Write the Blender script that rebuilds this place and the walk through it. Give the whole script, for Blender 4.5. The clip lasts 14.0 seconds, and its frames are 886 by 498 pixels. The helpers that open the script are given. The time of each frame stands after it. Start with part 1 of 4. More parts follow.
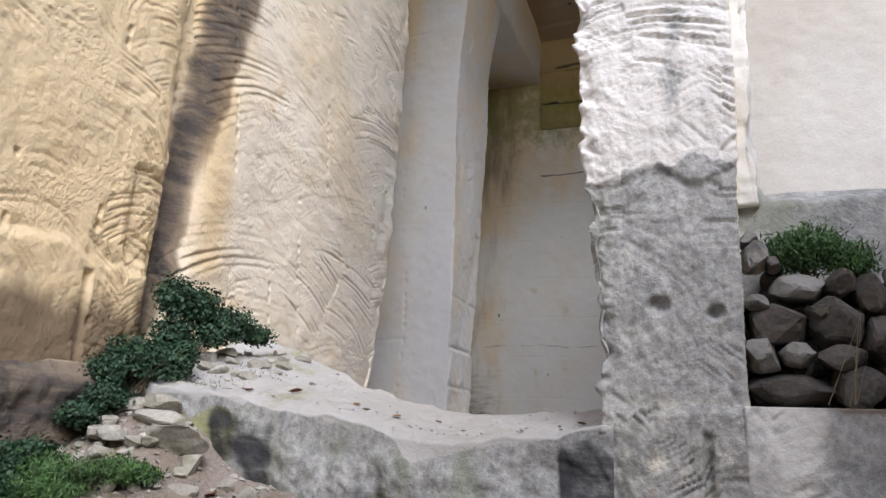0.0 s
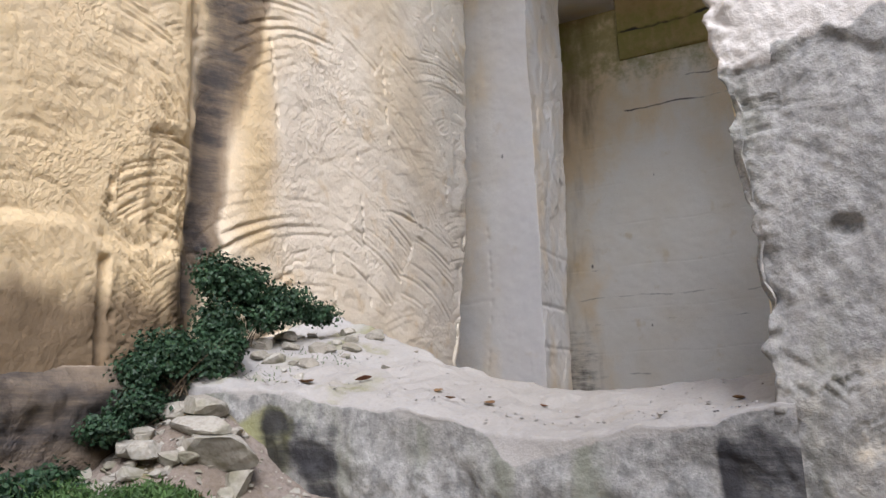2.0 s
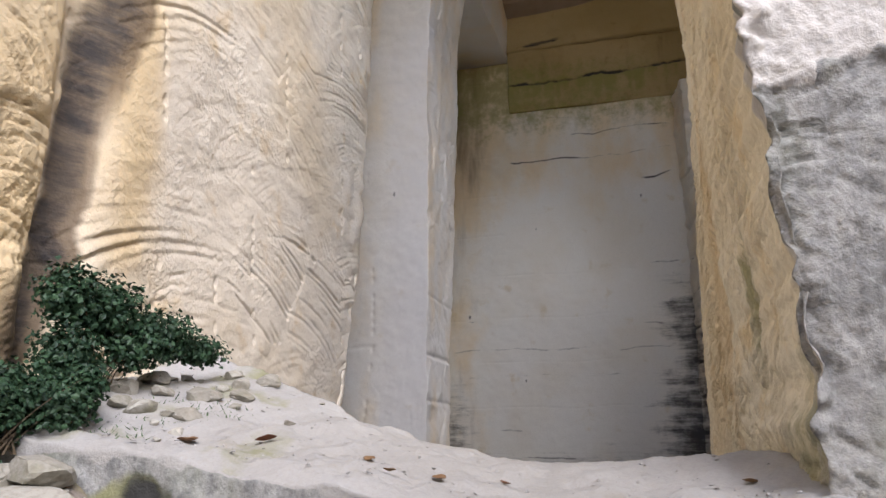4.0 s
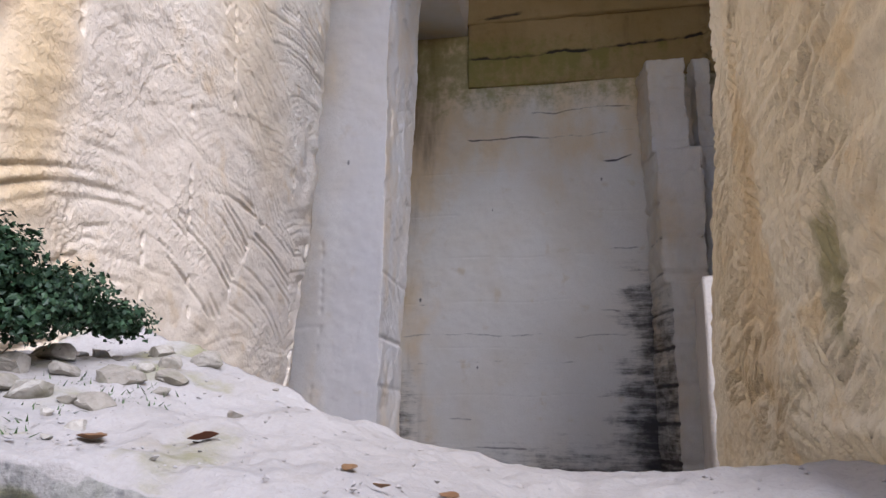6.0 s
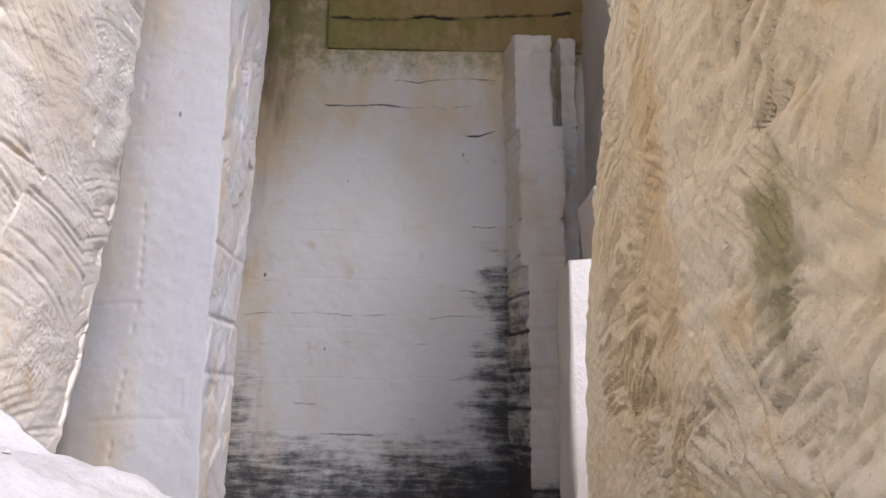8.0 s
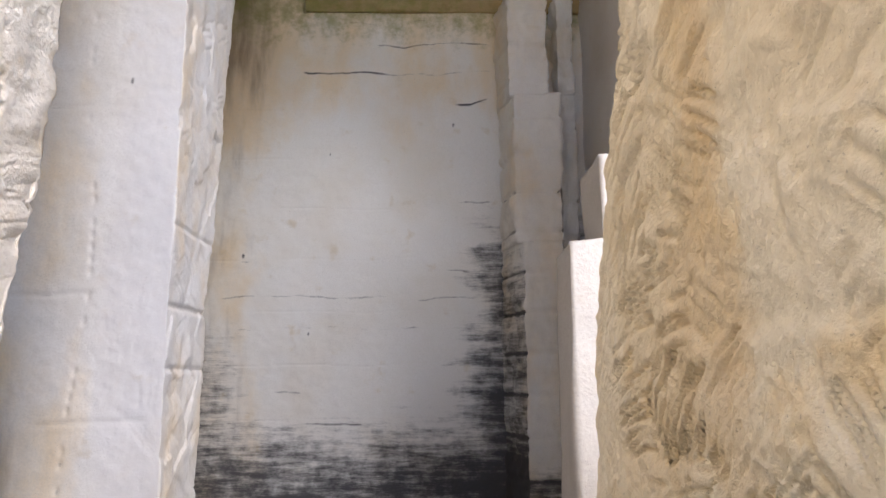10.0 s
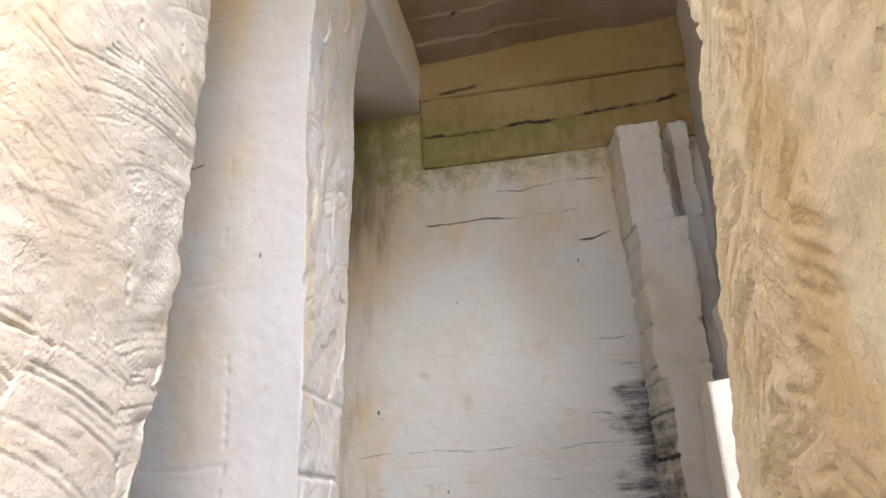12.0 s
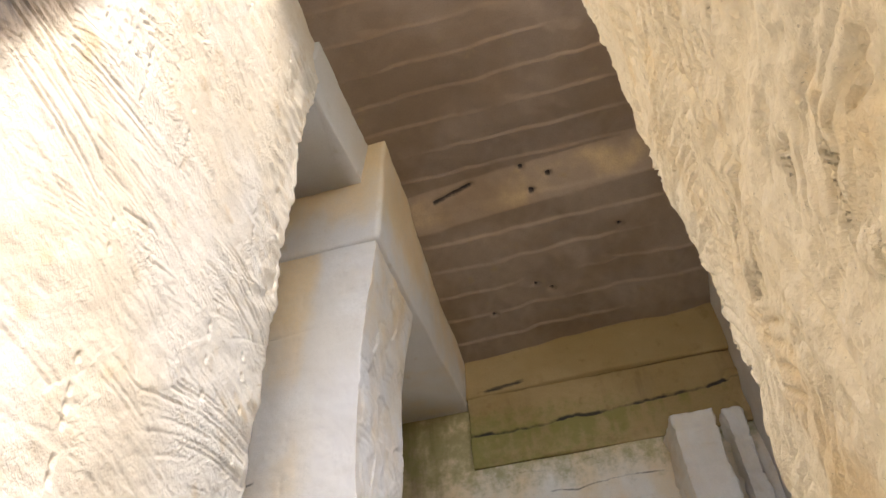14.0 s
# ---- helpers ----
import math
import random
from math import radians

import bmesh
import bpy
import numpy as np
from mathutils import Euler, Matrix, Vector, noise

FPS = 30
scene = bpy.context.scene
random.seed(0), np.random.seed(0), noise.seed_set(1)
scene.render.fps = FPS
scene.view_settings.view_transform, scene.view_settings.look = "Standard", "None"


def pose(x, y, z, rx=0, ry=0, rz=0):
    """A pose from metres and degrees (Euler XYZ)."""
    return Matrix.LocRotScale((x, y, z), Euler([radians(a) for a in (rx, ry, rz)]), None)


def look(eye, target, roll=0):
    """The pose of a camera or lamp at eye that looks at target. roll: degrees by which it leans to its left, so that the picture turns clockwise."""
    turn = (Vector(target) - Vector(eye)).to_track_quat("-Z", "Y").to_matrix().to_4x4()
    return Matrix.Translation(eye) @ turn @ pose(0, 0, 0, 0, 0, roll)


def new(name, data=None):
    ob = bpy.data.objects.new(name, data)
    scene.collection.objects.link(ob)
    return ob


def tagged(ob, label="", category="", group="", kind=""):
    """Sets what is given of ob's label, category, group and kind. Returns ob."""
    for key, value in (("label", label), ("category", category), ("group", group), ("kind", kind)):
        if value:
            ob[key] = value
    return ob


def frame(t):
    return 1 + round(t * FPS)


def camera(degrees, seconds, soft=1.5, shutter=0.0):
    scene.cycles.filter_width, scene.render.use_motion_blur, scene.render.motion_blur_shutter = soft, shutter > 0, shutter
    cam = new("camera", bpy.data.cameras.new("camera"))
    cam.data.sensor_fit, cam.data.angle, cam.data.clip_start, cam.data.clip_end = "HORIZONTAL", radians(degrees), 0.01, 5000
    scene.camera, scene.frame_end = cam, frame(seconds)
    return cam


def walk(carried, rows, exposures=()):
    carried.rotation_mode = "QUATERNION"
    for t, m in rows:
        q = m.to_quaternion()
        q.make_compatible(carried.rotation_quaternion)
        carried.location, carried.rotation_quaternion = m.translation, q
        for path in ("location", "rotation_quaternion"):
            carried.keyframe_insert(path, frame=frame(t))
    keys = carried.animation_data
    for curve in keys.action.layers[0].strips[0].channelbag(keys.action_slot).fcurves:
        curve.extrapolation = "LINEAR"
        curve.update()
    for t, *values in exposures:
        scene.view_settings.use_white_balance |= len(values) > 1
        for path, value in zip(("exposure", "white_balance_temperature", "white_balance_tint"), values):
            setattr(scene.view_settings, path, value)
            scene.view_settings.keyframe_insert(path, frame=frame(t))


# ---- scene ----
cam = camera(63.2, 14.0)
PATH = [
    (0, (-0.035, 0.657, 1.582), (-0.692, 2.481, 2.077), 2.3),
    (0.5, (-0.019, 1.178, 1.57), (-0.745, 2.981, 2.041), 0.7),
    (1, (-0.116, 1.477, 1.564), (-1.045, 3.205, 1.954), -0.6),
    (1.5, (-0.432, 1.803, 1.689), (-1.367, 3.538, 2.026), -0.6),
    (2, (-0.588, 2.09, 1.811), (-1.466, 3.845, 2.2), -1.9),
    (2.5, (-0.784, 2.485, 1.858), (-1.667, 4.194, 2.404), -1.2),
    (3, (-1.032, 2.671, 1.875), (-1.769, 4.458, 2.387), -1.0),
    (5.5, (-2.192, 3.581, 2.016), (-2.607, 5.468, 2.533), 0.7),
    (6, (-2.229, 3.996, 2.01), (-2.574, 5.908, 2.484), 0.7),
    (6.5, (-2.18, 4.435, 2.132), (-2.33, 6.365, 2.636), -1.2),
    (7, (-2.201, 4.748, 2.191), (-2.196, 6.7, 2.627), 0.3),
    (7.5, (-2.291, 5.015, 2.302), (-2.226, 6.946, 2.819), -0.9),
    (8, (-2.238, 5.332, 2.284), (-2.192, 7.288, 2.698), 0.5),
    (10.5, (-1.902, 6.842, 2.669), (-1.853, 8.819, 2.968), -0.7),
    (11, (-1.759, 6.992, 2.645), (-1.899, 8.977, 2.843), -0.5),
    (11.5, (-1.738, 7.029, 2.724), (-1.99, 8.99, 3.026), -0.8),
    (12, (-1.725, 6.979, 2.851), (-2.033, 8.818, 3.575), -2.8),
    (12.5, (-1.746, 6.918, 2.93), (-2.052, 8.676, 3.833), -2.7),
    (13, (-1.747, 6.861, 3.012), (-2.059, 8.514, 4.093), -3.4),
    (13.5, (-1.745, 6.808, 3.083), (-2.047, 8.333, 4.341), -4.2),
    (14, (-1.743, 6.739, 3.136), (-2.039, 8.15, 4.522), -4.6),
]
# camera speed and light level
EXPOSURES = [(0.0, 0.98, 5900, 13), (3.0, 1.0, 6050, 15), (5.5, 1.04, 5850, 18), (6.5, 1.10, 5600, 22), (8.0, 1.57, 5750, 20), (11.0, 1.85, 6050, 16), (12.0, 1.95, 6200, 15), (14.0, 1.9, 6250, 14)]
walk(cam, [(t, look(eye, target, roll)) for t, eye, target, roll in PATH], EXPOSURES)

# ---- world, sun ----
SUN_DIR = Vector((-0.40, 0.58, -0.60)).normalized()      # the way the sunlight travels
world = bpy.data.worlds.new("sky_world")
scene.world = world
world.use_nodes = True
wn = world.node_tree.nodes
sky = wn.new("ShaderNodeTexSky")
sky.sky_type = "NISHITA"
sky.sun_disc = False
to_sun = -SUN_DIR
sky.sun_elevation = math.asin(to_sun.z)
sky.sun_rotation = math.atan2(to_sun.x, to_sun.y)
wn["Background"].inputs["Strength"].default_value = 0.15
world.node_tree.links.new(sky.outputs["Color"], wn["Background"].inputs["Color"])
sun = new("sun", bpy.data.lights.new("sun", "SUN"))
sun.data.energy = 2.0
sun.data.angle = radians(32)
sun.data.color = (1.0, 0.95, 0.87)
sun.matrix_world = look((0, 0, 40), Vector((0, 0, 40)) + SUN_DIR)


# ---- numeric noise ----
def smooth(a, b, x):
    k = np.clip((x - a) / (b - a), 0, 1)
    return k * k * (3 - 2 * k)


def lattice(ix, iy, seed):
    h = (ix.astype(np.int64) * 374761393 + iy.astype(np.int64) * 668265263 + seed * 974634777) & 0xFFFFFFFF
    h = ((h ^ (h >> 13)) * 1274126177) & 0xFFFFFFFF
    return ((h ^ (h >> 16)) & 0xFFFFFF) / 0xFFFFFF * 2 - 1


def vnoise(x, y, seed=0):
    x, y = np.asarray(x, float), np.asarray(y, float)
    ix, iy = np.floor(x), np.floor(y)
    fx, fy = x - ix, y - iy
    fx, fy = fx * fx * (3 - 2 * fx), fy * fy * (3 - 2 * fy)
    a, b = lattice(ix, iy, seed), lattice(ix + 1, iy, seed)
    c, d = lattice(ix, iy + 1, seed), lattice(ix + 1, iy + 1, seed)
    return (a * (1 - fx) + b * fx) * (1 - fy) + (c * (1 - fx) + d * fx) * fy


def fbm(x, y, seed=0, octaves=4):
    total, amp = 0, 1.0
    for i in range(octaves):
        total = total + amp * vnoise(np.asarray(x) * 2 ** i + 17.3 * i, np.asarray(y) * 2 ** i - 9.1 * i, seed + i)
        amp *= 0.5
    return total


def fan_marks(u, v, seed, cell, spacing, slant, dense):
    """Patches of concentric pick strokes on a quarried face, each patch with its own swing."""
    rng = np.random.RandomState(seed)
    u0, u1, v0, v1 = u.min(), u.max(), v.min(), v.max()
    gu, gv = np.arange(u0 - cell, u1 + cell, cell), np.arange(v0 - cell, v1 + cell, cell)
    wu, wv = u + 0.16 * vnoise(u * 1.7, v * 1.7, seed + 5), v + 0.16 * vnoise(u * 1.7, v * 1.7, seed + 6)
    cu, cv = np.floor((wu - gu[0]) / cell).astype(int), np.floor((wv - gv[0]) / cell).astype(int)
    nu, nv = len(gu) + 2, len(gv) + 2
    ju, jv = rng.rand(nu, nv), rng.rand(nu, nv)
    best, bi, bj = np.full(u.shape, 1e9), np.zeros(u.shape, int), np.zeros(u.shape, int)
    for di in (-1, 0, 1):
        for dj in (-1, 0, 1):
            i, j = np.clip(cu + di, 0, nu - 1), np.clip(cv + dj, 0, nv - 1)
            su, sv = gu[0] + (i + ju[i, j]) * cell, gv[0] + (j + jv[i, j]) * cell
            d = (wu - su) ** 2 + 0.7 * (wv - sv) ** 2
            k = d < best
            best, bi, bj = np.where(k, d, best), np.where(k, i, bi), np.where(k, j, bj)
    side = np.where(rng.rand(nu, nv) < slant, 1.0, -1.0)
    reach, drop, sp = 0.15 + 1.1 * rng.rand(nu, nv), 0.8 + 1.1 * rng.rand(nu, nv), spacing * (0.8 + 0.5 * rng.rand(nu, nv))
    power = 0.3 + 0.7 * rng.rand(nu, nv)
    ou = gu[0] + (bi + ju[bi, bj]) * cell + side[bi, bj] * reach[bi, bj]
    ov = gv[0] + (bj + jv[bi, bj]) * cell - drop[bi, bj]
    dist, ang = np.hypot(u - ou, v - ov), np.arctan2(v - ov, u - ou)
    ph = dist / sp[bi, bj] + 0.14 * vnoise(u * 1.6, v * 1.6, seed + 9) + 0.07 * vnoise(u * 11, v * 11, seed + 8)
    row = np.floor(ph)
    saw = ph - row
    run = ang * dist
    cut = np.clip(dense + 1.5 * vnoise(run / (8.0 * spacing) + row * 3.7, row * 1.31, seed + 11), 0, 1)
    cut = cut * np.clip(0.62 + 1.1 * fbm(u * 0.9, v * 0.9, seed + 13, 2), 0.08, 1)
    groove = -np.where(saw < 0.84, (saw / 0.84) ** 1.8, (1 - saw) / 0.16) * cut
    level = (rng.rand(nu, nv) - 0.5)[bi, bj]
    return groove * power[bi, bj], level


def pick_marks(u, v, seed, cell=0.9, spacing=0.075, slant=0.5, second=1.0, dense=0.3):
    """Two passes of the pick: broad fans, and finer crossing strokes that cut over them in places."""
    broad, level = fan_marks(u, v, seed, cell, spacing, slant, dense)
    fine, _ = fan_marks(u + 3.1, v - 1.7, seed + 40, 0.7 * cell, 0.62 * spacing, 1 - slant, dense)
    over = smooth(0.05, 0.25, fbm(u * 1.1, v * 1.1, seed + 50, 2))
    return broad * (1 - 0.8 * over * second) + 0.66 * fine * (0.12 + 0.88 * over) * second, level


def pit_rows(u, v, seed, gap=0.95, step=0.16):
    """Columns of small wedge holes that run up a face."""
    col = np.round(u / gap)
    off = u - col * gap - 0.05 * vnoise(v * 0.6, col * 7.1, seed) - 0.12 * lattice(col, col * 0 + 3, seed)
    cellv = v / step + 0.3 * lattice(col, col, seed + 1)
    j = np.floor(cellv)
    f = cellv - j - 0.5
    on = lattice(col, j, seed + 2) > 0.15
    stretch = lattice(col, np.floor(v / 1.3), seed + 4) > 0.1
    return -np.exp(-(off / 0.026) ** 2) * np.exp(-(f / 0.33) ** 4) * on * stretch


# ---- materials ----
def nodes_of(name):
    m = bpy.data.materials.new(name)
    m.use_nodes = True
    return m, m.node_tree.nodes, m.node_tree.links


class Graph:
    """A short way to write node materials."""

    def __init__(self, name, rough=0.9):
        self.m, self.n, self.l = nodes_of(name)
        self.b = self.n["Principled BSDF"]
        self.b.inputs["Roughness"].default_value = rough
        self.b.inputs["Specular IOR Level"].default_value = 0.2
        self.co = self.n.new("ShaderNodeNewGeometry").outputs["Position"]
        self.sep = self.n.new("ShaderNodeSeparateXYZ")
        self.l.new(self.co, self.sep.inputs[0])

    def noise(self, scale, detail=4.0, stretch=(1, 1, 1), rough=0.55, shift=0.0, turn=(0, 0, 0)):
        mp = self.n.new("ShaderNodeMapping")
        mp.inputs["Scale"].default_value = stretch
        mp.inputs["Location"].default_value = (shift, shift * 0.7, shift * 1.3)
        if any(turn):
            first = self.n.new("ShaderNodeMapping")
            first.inputs["Rotation"].default_value = [radians(a) for a in turn]
            self.l.new(self.co, first.inputs["Vector"])
            self.l.new(first.outputs[0], mp.inputs["Vector"])
        else:
            self.l.new(self.co, mp.inputs["Vector"])
        t = self.n.new("ShaderNodeTexNoise")
        t.inputs["Scale"].default_value, t.inputs["Detail"].default_value, t.inputs["Roughness"].default_value = scale, detail, rough
        self.l.new(mp.outputs[0], t.inputs["Vector"])
        return t.outputs["Fac"]

    def ramp(self, fac, a, b):
        r = self.n.new("ShaderNodeMapRange")
        r.interpolation_type = "SMOOTHSTEP"
        r.inputs["From Min"].default_value, r.inputs["From Max"].default_value = a, b
        self.l.new(fac, r.inputs["Value"])
        return r.outputs["Result"]

    def math(self, op, a, b=0.0):
        t = self.n.new("ShaderNodeMath")
        t.operation = op
        for i, v in enumerate((a, b)):
            if isinstance(v, (int, float)):
                t.inputs[i].default_value = v
            else:
                self.l.new(v, t.inputs[i])
        return t.outputs[0]

    def mix(self, fac, a, b):
        t = self.n.new("ShaderNodeMix")
        t.data_type = "RGBA"
        for i, v in ((0, fac), (6, a), (7, b)):
            if isinstance(v, (int, float)):
                t.inputs[i].default_value = v
            elif isinstance(v, tuple):
                t.inputs[i].default_value = (*v, 1)
            else:
                self.l.new(v, t.inputs[i])
        return t.outputs[2]

    def attr(self, name):
        a = self.n.new("ShaderNodeAttribute")
        a.attribute_name = name
        return a.outputs["Fac"]

    def rand(self):
        return self.n.new("ShaderNodeObjectInfo").outputs["Random"]

    def done(self, color, bump=None, strength=0.4, distance=0.01):
        self.l.new(color, self.b.inputs["Base Color"]) if not isinstance(color, tuple) else None
        if bump is not None:
            t = self.n.new("ShaderNodeBump")
            t.inputs["Strength"].default_value, t.inputs["Distance"].default_value = strength, distance
            self.l.new(bump, t.inputs["Height"])
            self.l.new(t.outputs[0], self.b.inputs["Normal"])
        return self.m


def limestone(name, pale, warm, ochre, warm_amount=0.5, ochre_amount=0.3, grain=22.0, bump=0.5, strokes=1.0, depth=0.02, cover=0.40, groove=0.10):
    """Cut limestone: pale body, warm clouds, ochre veins, grain, and marks given by vertex attributes:
    black (mould, in places painted shade), 'moss' (green film), brown (wash, in places painted shade), 'lichen' (grey
    crust)."""
    g = Graph(name)
    big, mid, fine = g.noise(0.35, 3), g.noise(1.9, 5, shift=3.1), g.noise(grain, 5, shift=7.7)
    c = g.mix(g.ramp(big, 0.5 - 0.25 * warm_amount, 0.75 - 0.25 * warm_amount), pale, warm)
    c = g.mix(g.math("MULTIPLY", g.ramp(mid, 0.62 - 0.2 * ochre_amount, 0.8 - 0.2 * ochre_amount), 0.75), c, ochre)
    honey = g.ramp(g.math("ADD", g.attr("honey"), g.math("MULTIPLY", g.math("SUBTRACT", g.noise(0.9, 5, (1, 1, 0.6), shift=14.0), 0.5), 1.2)), 0.2, 0.8)
    c = g.mix(g.math("MULTIPLY", honey, 0.8), c, g.mix(mid, (0.74, 0.53, 0.26), (0.70, 0.55, 0.32)))
    c = g.mix(g.math("MULTIPLY", g.ramp(fine, 0.35, 0.75), 0.25), c, tuple(v * 0.72 for v in warm))
    speck = g.ramp(g.noise(55, 2, shift=1.9), 0.68, 0.74)
    c = g.mix(g.math("MULTIPLY", speck, 0.35), c, (0.2, 0.16, 0.12))
    breakup = g.noise(3.0, 6, shift=11.0, rough=0.65)
    streak = g.noise(2.2, 5, (1, 1, 0.18), shift=5.0)
    bedding = g.math("ADD", g.math("MULTIPLY", g.noise(1.6, 7, (0.42, 0.42, 3.0), shift=2.0, rough=0.75), 0.7), g.math("MULTIPLY", breakup, 0.35))
    c = g.mix(g.math("MULTIPLY", g.ramp(g.math("ADD", g.attr("bleach"), g.math("MULTIPLY", g.math("SUBTRACT", breakup, 0.5), 0.5)), 0.3, 0.7), 0.9), c, g.mix(fine, (0.53, 0.505, 0.49), (0.66, 0.635, 0.615)))
    lich = g.ramp(g.math("ADD", g.attr("lichen"), g.math("MULTIPLY", g.math("SUBTRACT", breakup, 0.5), 0.9)), 0.38, 0.62)
    grey = g.mix(g.ramp(g.noise(9, 8, (1, 1, 0.6), shift=4.0, rough=0.72), 0.32, 0.70), (0.155, 0.16, 0.16), (0.36, 0.355, 0.34))
    grey = g.mix(g.math("MULTIPLY", g.ramp(g.noise(16, 6, shift=9.0, rough=0.7), 0.45, 0.66), 0.6), grey, (0.44, 0.44, 0.42))
    grey = g.mix(g.math("MULTIPLY", g.ramp(g.noise(30, 4, shift=19.0, rough=0.7), 0.52, 0.7), 0.55), grey, (0.07, 0.075, 0.08))
    grey = g.mix(g.math("MULTIPLY", g.ramp(streak, 0.48, 0.66), 0.7), grey, (0.17, 0.19, 0.13))
    c = g.mix(g.math("MULTIPLY", lich, 0.85), c, grey)
    rust = g.ramp(g.math("ADD", g.attr("rust"), g.math("MULTIPLY", g.math("SUBTRACT", streak, 0.5), 0.9)), 0.35, 0.85)
    c = g.mix(g.math("MULTIPLY", rust, 0.85), c, (0.115, 0.075, 0.045))
    moss = g.ramp(g.math("ADD", g.attr("moss"), g.math("MULTIPLY", g.math("SUBTRACT", breakup, 0.5), 1.0)), 0.4, 0.85)
    c = g.mix(g.math("MULTIPLY", moss, 0.7), c, (0.20, 0.20, 0.055))
    soot = g.ramp(g.math("ADD", g.attr("soot"), g.math("MULTIPLY", g.math("SUBTRACT", bedding, 0.52), 1.75)), 0.40, 0.98)
    c = g.mix(g.math("MULTIPLY", soot, 0.93), c, (0.028, 0.028, 0.034))
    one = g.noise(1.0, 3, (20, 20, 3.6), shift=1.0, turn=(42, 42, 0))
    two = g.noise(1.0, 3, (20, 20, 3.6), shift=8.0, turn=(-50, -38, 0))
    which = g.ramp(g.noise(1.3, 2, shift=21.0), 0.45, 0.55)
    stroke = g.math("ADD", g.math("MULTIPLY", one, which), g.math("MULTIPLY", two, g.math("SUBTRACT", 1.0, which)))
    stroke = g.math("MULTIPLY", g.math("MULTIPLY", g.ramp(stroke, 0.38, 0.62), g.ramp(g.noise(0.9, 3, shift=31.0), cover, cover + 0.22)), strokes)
    # Stroke grooves tinted darker: relief shading put into the colour.
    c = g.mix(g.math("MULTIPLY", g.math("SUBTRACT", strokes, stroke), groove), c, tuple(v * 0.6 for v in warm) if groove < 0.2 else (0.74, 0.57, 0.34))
    fine = g.math("ADD", fine, stroke)
    hgt = g.math("ADD", g.math("MULTIPLY", fine, 0.5), g.math("ADD", mid, g.math("MULTIPLY", g.noise(70, 3), 0.25)))
    return g.done(c, hgt, bump, depth)


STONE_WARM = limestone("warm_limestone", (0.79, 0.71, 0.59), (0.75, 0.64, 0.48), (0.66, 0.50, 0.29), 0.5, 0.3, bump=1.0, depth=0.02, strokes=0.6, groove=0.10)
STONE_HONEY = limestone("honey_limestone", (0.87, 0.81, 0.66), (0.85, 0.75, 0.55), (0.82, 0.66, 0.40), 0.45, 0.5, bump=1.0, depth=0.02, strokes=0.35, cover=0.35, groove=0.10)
STONE_PALE = limestone("pale_limestone", (0.67, 0.65, 0.62), (0.62, 0.58, 0.52), (0.54, 0.46, 0.35), 0.3, 0.05, grain=30, bump=0.35, strokes=0.25)
STONE_BACK = limestone("sawn_limestone", (0.76, 0.735, 0.68), (0.72, 0.67, 0.58), (0.62, 0.53, 0.38), 0.3, 0.05, grain=30, bump=0.35, strokes=0.25)
STONE_GREY = limestone("weathered_limestone", (0.70, 0.68, 0.64), (0.62, 0.57, 0.50), (0.50, 0.42, 0.30), 0.3, 0.15)
STONE_DUST = limestone("powdery_limestone", (0.42, 0.41, 0.40), (0.37, 0.355, 0.335), (0.33, 0.305, 0.25), 0.3, 0.1, grain=40, bump=0.7, strokes=0.2)
STONE_OCHRE = limestone("ochre_limestone", (0.39, 0.29, 0.145), (0.33, 0.235, 0.105), (0.26, 0.18, 0.075), 0.5, 0.3, grain=26, bump=0.4, strokes=0.3)
STONE_BROWN = limestone("brown_roof_limestone", (0.37, 0.295, 0.23), (0.31, 0.23, 0.16), (0.39, 0.30, 0.18), 0.5, 0.1, grain=26, bump=0.4, strokes=0.2)
STONE_SUN = limestone("bleached_limestone", (0.47, 0.44, 0.40), (0.42, 0.38, 0.33), (0.37, 0.31, 0.23), 0.3, 0.05, strokes=0.3)


def loose_stone_material(name, a, b, c3):
    g = Graph(name)
    r = g.rand()
    c = g.mix(r, a, b)
    c = g.mix(g.ramp(g.noise(4, 5), 0.45, 0.7), c, c3)
    c = g.mix(g.math("MULTIPLY", g.ramp(g.noise(30, 4, shift=4), 0.4, 0.7), 0.35), c, (0.16, 0.14, 0.11))
    return g.done(c, g.noise(18, 6, shift=2), 0.6, 0.02)


RUBBLE = loose_stone_material("rubble_stone", (0.47, 0.45, 0.40), (0.29, 0.27, 0.23), (0.24, 0.23, 0.17))
FIELDSTONE = loose_stone_material("dark_fieldstone", (0.12, 0.105, 0.092), (0.07, 0.062, 0.055), (0.035, 0.032, 0.03))
FIELDSTONE_PALE = loose_stone_material("pale_fieldstone", (0.30, 0.285, 0.265), (0.20, 0.19, 0.175), (0.10, 0.095, 0.09))


def leaf_material(name, dark, light):
    g = Graph(name, 0.55)
    geo = g.n.new("ShaderNodeNewGeometry")
    c = g.mix(geo.outputs["Random Per Island"], dark, light)
    c = g.mix(g.math("MULTIPLY", g.ramp(g.noise(2.5, 2), 0.4, 0.7), 0.5), c, tuple(v * 0.55 for v in dark))
    g.b.inputs["Specular IOR Level"].default_value = 0.35
    return g.done(c)


